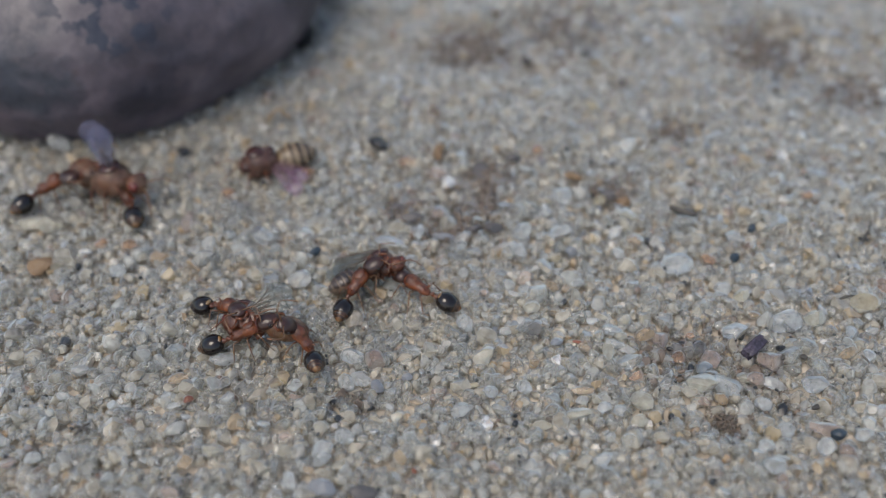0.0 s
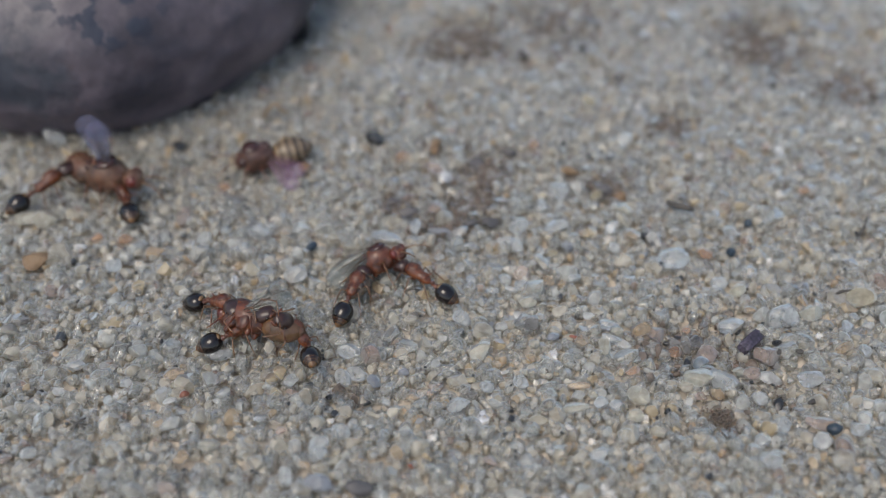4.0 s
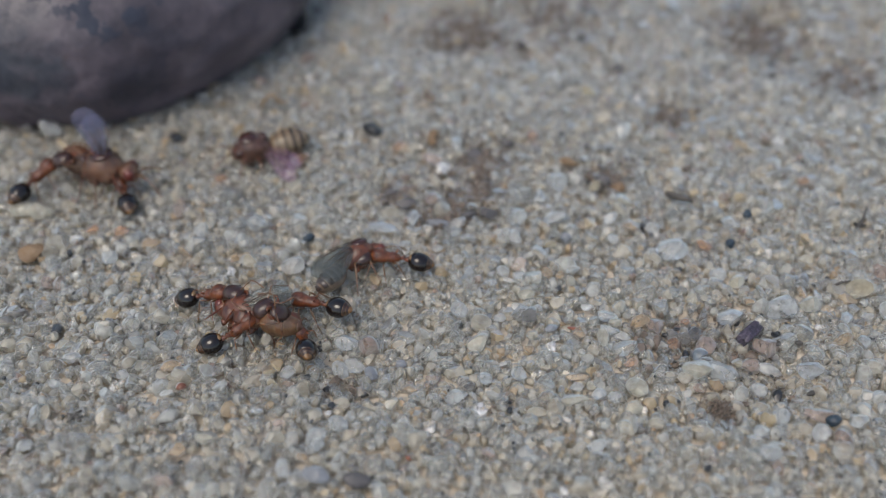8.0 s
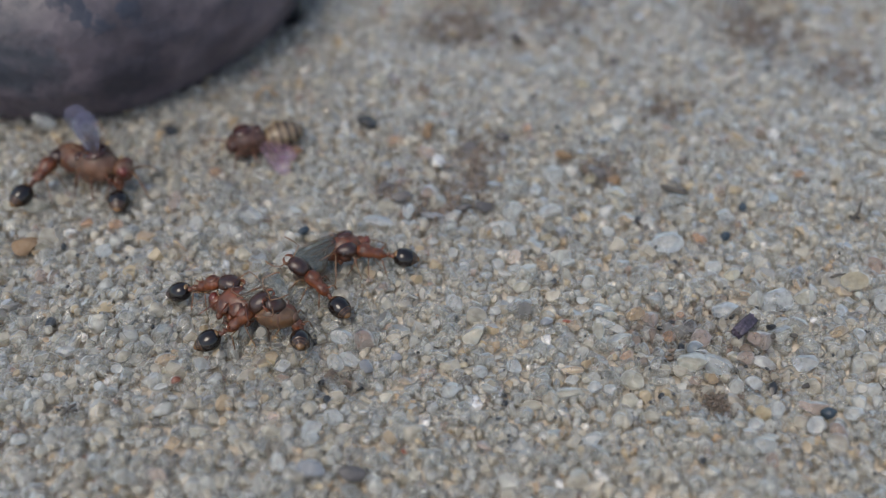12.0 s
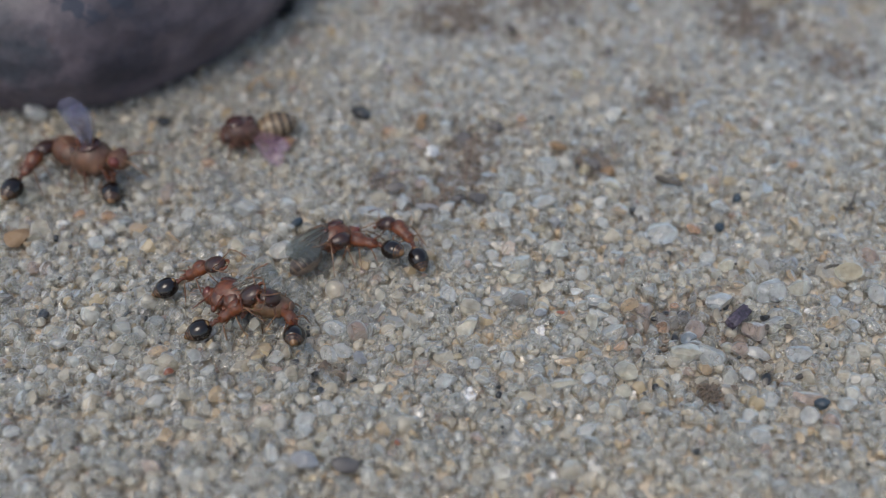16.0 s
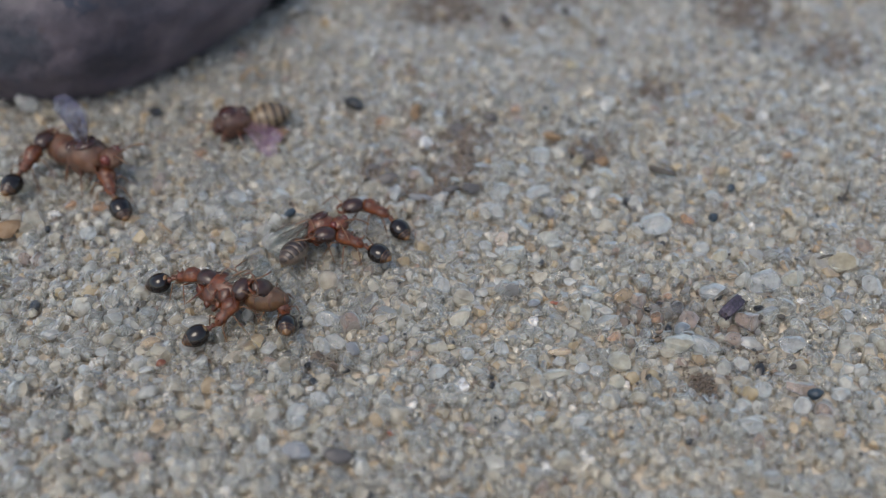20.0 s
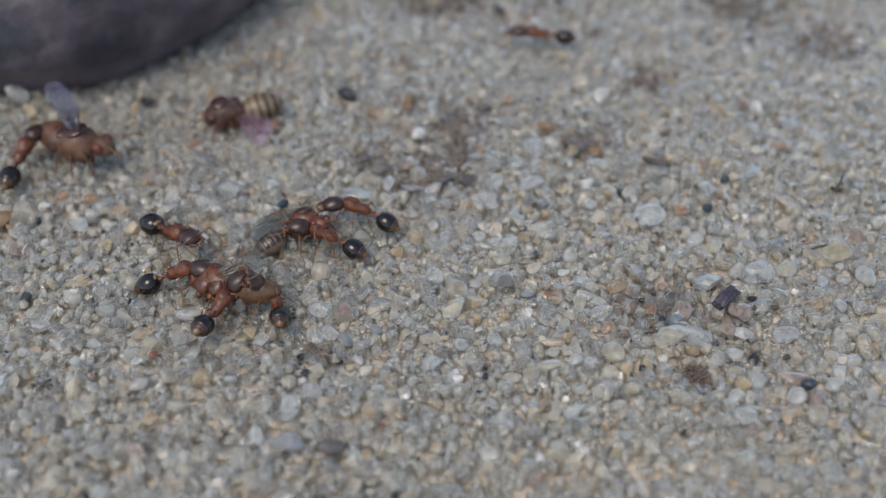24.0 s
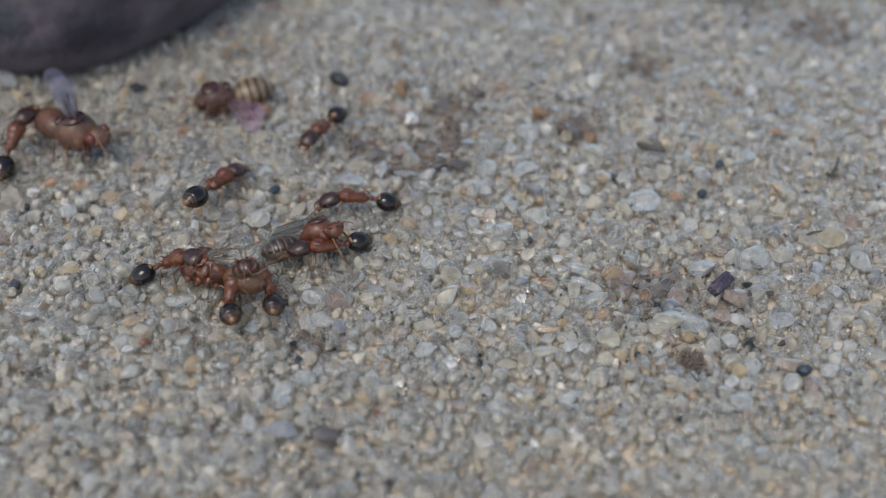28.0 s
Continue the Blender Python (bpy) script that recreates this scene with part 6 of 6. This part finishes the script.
    act(ants["TT"], [
        (0, 24.87, 12.65, 0.62, 0, 15.2, 152.29), (20.6, 21.76, 9.4, 0.62, 0, 12.14, 157.64), (21.4, 18.06, 9.28, 0.62, 0, 12.27, 157.57), (21.5, 17.57, 9.27, 0.62, 0, 9.65, 160.83),
        (23.5, 7.15, 9.72, 0.62, 0, -7.98, 162.98), (24, 4.28, 10.38, 0.62, 0, -0.57, 172.32), (24.4, 2.13, 9.93, 0.62, 0, 10.87, 182.94), (24.7, 1.37, 9.75, 0.62, 0, 7.57, 182.31),
        (25, 0.28, 9.16, 0.62, 0, 13.69, 188.66), (25.3, -1.52, 8.42, 0.62, 0, 0.84, 183.17), (25.6, -1.98, 9.58, 0.62, 0, -13.72, 147.48), (25.9, -2.29, 10, 0.62, 0, -16.17, 145.11),
        (26.2, -2.27, 10.28, 0.62, 0, -20.39, 153.23), (26.5, -1.76, 9.84, 0.62, 0, -5.45, 179.55), (26.8, -2.14, 8.66, 0.62, 0, 22.17, 228.78), (27.1, -2.21, 7.67, 0.62, 0, 10.76, 248.69),
        (27.4, -2.54, 6.79, 0.62, 0, -15.15, 256.65), (27.7, -2.81, 4.89, 0.62, 0, 7.68, 265.49), (27.8, -2.84, 4.06, 0.62, 0, 17.2, 260.03), (28, -3.3, 3.53, 0.62, 0, -5.34, 243.89),
    ], [
        (0, -0.89, 1.79), (20.6, 4.79, -3.84), (21.4, 0.69, 3.07), (21.5, 4.76, -1.57), (23.5, 1.87, 4.03), (24, -0.25, 3.01), (24.4, 0.08, 3.67), (24.7, 2.92, 5.29),
        (25, 5.91, 7.08), (25.3, -10.26, -2.9), (25.6, -2.93, 15.73), (25.9, -8.12, 9.47), (26.2, -13.15, 22.38), (26.5, 2.99, 5.39), (26.8, 7.71, -0.95), (27.1, -3.02, 1.31),
        (27.4, -6.19, 1.63), (27.7, -7.56, 0.3), (27.8, -2.31, 1.53), (28, 3.03, 0.7),
    ], [
        (0, 0.94, -1.87), (20.6, -4.85, 3.88), (21.4, -0.71, -3.16), (21.5, -4.99, 1.65), (23.5, -2.24, -4.85), (24, 0.22, -2.7), (24.4, -0.06, -2.68), (24.7, -2.46, -4.45),
        (25, -6.16, -7.37), (25.3, 7.64, 2.15), (25.6, 2.56, -13.68), (25.9, 7.07, -8.22), (26.2, 13.32, -22.69), (26.5, -2.42, -4.37), (26.8, -6.7, 0.82), (27.1, 2.62, -1.13),
        (27.4, 5.37, -1.42), (27.7, 6.56, -0.26), (27.8, 2.01, -1.33), (28, -2.63, -0.61),
    ])
    act(ants["A2"], [
        (0, -2.47, -0.22, 0.54, -28, -19.6, -1.3), (3, -2.36, -0.20, 0.54, -28, -19.33, 18.31), (8, -2.91, -0.42, 0.54, -28, 5.83, 45.39), (11, -3.22, -0.41, 0.54, -28, -0.2, 31.41),
        (15, -3.25, -0.24, 0.54, -28, 8.34, 45.93), (17, -3.39, -0.33, 0.54, -28, 2.51, 39.03), (20, -3.52, -0.35, 0.54, -28, -15.26, 19.06), (24, -3.81, -0.50, 0.54, -28, -19.53, -0.94),
        (25, -3.74, -0.57, 0.54, -28, -23.63, 10.44), (27, -3.43, -1.26, 0.54, -28, 3, 31.92), (28, -3.06, -1.57, 0.54, -28, -22.14, -2.29),
    ], [
        (0, 9.17, -62), (3, 7.78, -62), (5.5, 17.48, -27.92), (8, 27.18, 6.17), (11, 24.79, 48.83), (15, 36.81, 7.5), (17, 35.18, 47.54), (17.75, 28.03, 20.16),
        (18.5, 20.88, -7.23), (19.25, 13.73, -34.61), (20, 6.58, -62), (24, 18.15, -62), (25, 8.01, -62), (25.5, 12.07, -31.13), (26, 16.13, -0.26), (26.5, 20.19, 30.61),
        (27, 24.25, 61.48), (27.25, 15.98, 30.61), (27.5, 7.71, -0.26), (27.75, -0.56, -31.13), (28, -8.83, -62),
    ], [
        (0, -5.49, 32.88), (3, -6.18, 52.46), (5.5, -8.9, 25), (8, -11.61, -2.47), (11, -12.85, -21.82), (15, -16.24, -2.91), (17, -18.36, -20.33), (18.5, -11.47, 11.41),
        (20, -4.59, 43.14), (24, -11.46, 35.58), (25, -5.01, 35.7), (26, -9.53, 3.24), (27, -14.05, -29.23), (27.5, -4.37, 3.33), (28, 5.31, 35.88),
    ])
    act(ants["A3"], [
        (0, -6.15, -2.80, 0.67, 62, 18.94, 161.02), (8, -6.05, -3.06, 0.67, 62, 10.81, 155.8), (15, -6.02, -3.05, 0.67, 62, 12.71, 160.57), (20, -5.96, -3.21, 0.67, 62, 15.03, 162.43),
        (25, -5.96, -3.23, 0.67, 62, 11.29, 160.2), (28, -6.04, -3.12, 0.67, 62, 17.62, 155.66),
    ], [
        (0, 0.58, -48.17), (8, -14.57, -28.81), (15, -12.88, -34.93), (20, -13.22, -43.03), (25, -21.86, -35), (28, 3.54, -43.08),
    ], [
        (0, -0.25, 18.85), (8, 5.46, 10.21), (15, 5.01, 12.7), (20, 5.5, 16.23), (25, 8.65, 12.56), (28, -1.46, 16.37),
    ])
    act(ants["A1"], [
        (0, -11.91, 3.69, 0.9, 0, -13.82, -15.89), (9, -11.89, 3.56, 0.9, 0, -10.71, -14.03), (14.5, -11.70, 3.17, 0.9, 0, -14.87, -17.07), (18, -11.59, 3.30, 0.9, 0, -14.58, -19.62),
        (20, -11.44, 2.83, 0.9, 0, -15.26, -21.08), (21.5, -11.57, 3.02, 0.9, 0, -13.36, -19.21), (23.5, -11.55, 2.98, 0.9, 0, -14.53, -20.20), (25, -11.32, 3.04, 0.9, 0, -13.69, -23.37),
        (28, -11.18, 2.87, 0.9, 0, -13.5, -25.30),
    ], [
        (0, 35.99, 2.78), (9, 40, 15.95), (14.5, 27.22, 15.57), (18, 3.37, -4.11), (20, 3.66, -0.59), (21.5, 10.13, 6.29), (23.5, 7.89, 6.49), (25, 8.29, -6.23),
        (28, 5.73, -8.72),
    ], [
        (0, 9, -24), (9, 6, -28), (14.5, 10, -28), (18, 10, -20), (23.5, 8, -24), (28, 9, -18),
    ])
    ants["D"]["body"].matrix_basis = mm(-6.95, 5.3, 0.52, 0.00, 4.00, -160.00) @ Matrix.Scale(1.4, 4)
    runs = {"R": [(3.6, 7.0), (8.2, 9.4), (12.6, 16.2), (17.4, 18.6)], "W1b": [(19.6, 25.0), (26.3, 28.0)], "TT": [(20.4, 28.0)], "W2a": [(3.6, 5.6), (25.6, 26.6)], "W3a": [(12.2, 15.2)]}
    for i, (key, ant) in enumerate(ants.items()):
        if key == "D":
            continue
        stir(ant["legs"], runs.get(key, []), 40 + i)
        feel(ant, 90 + i)


motions()
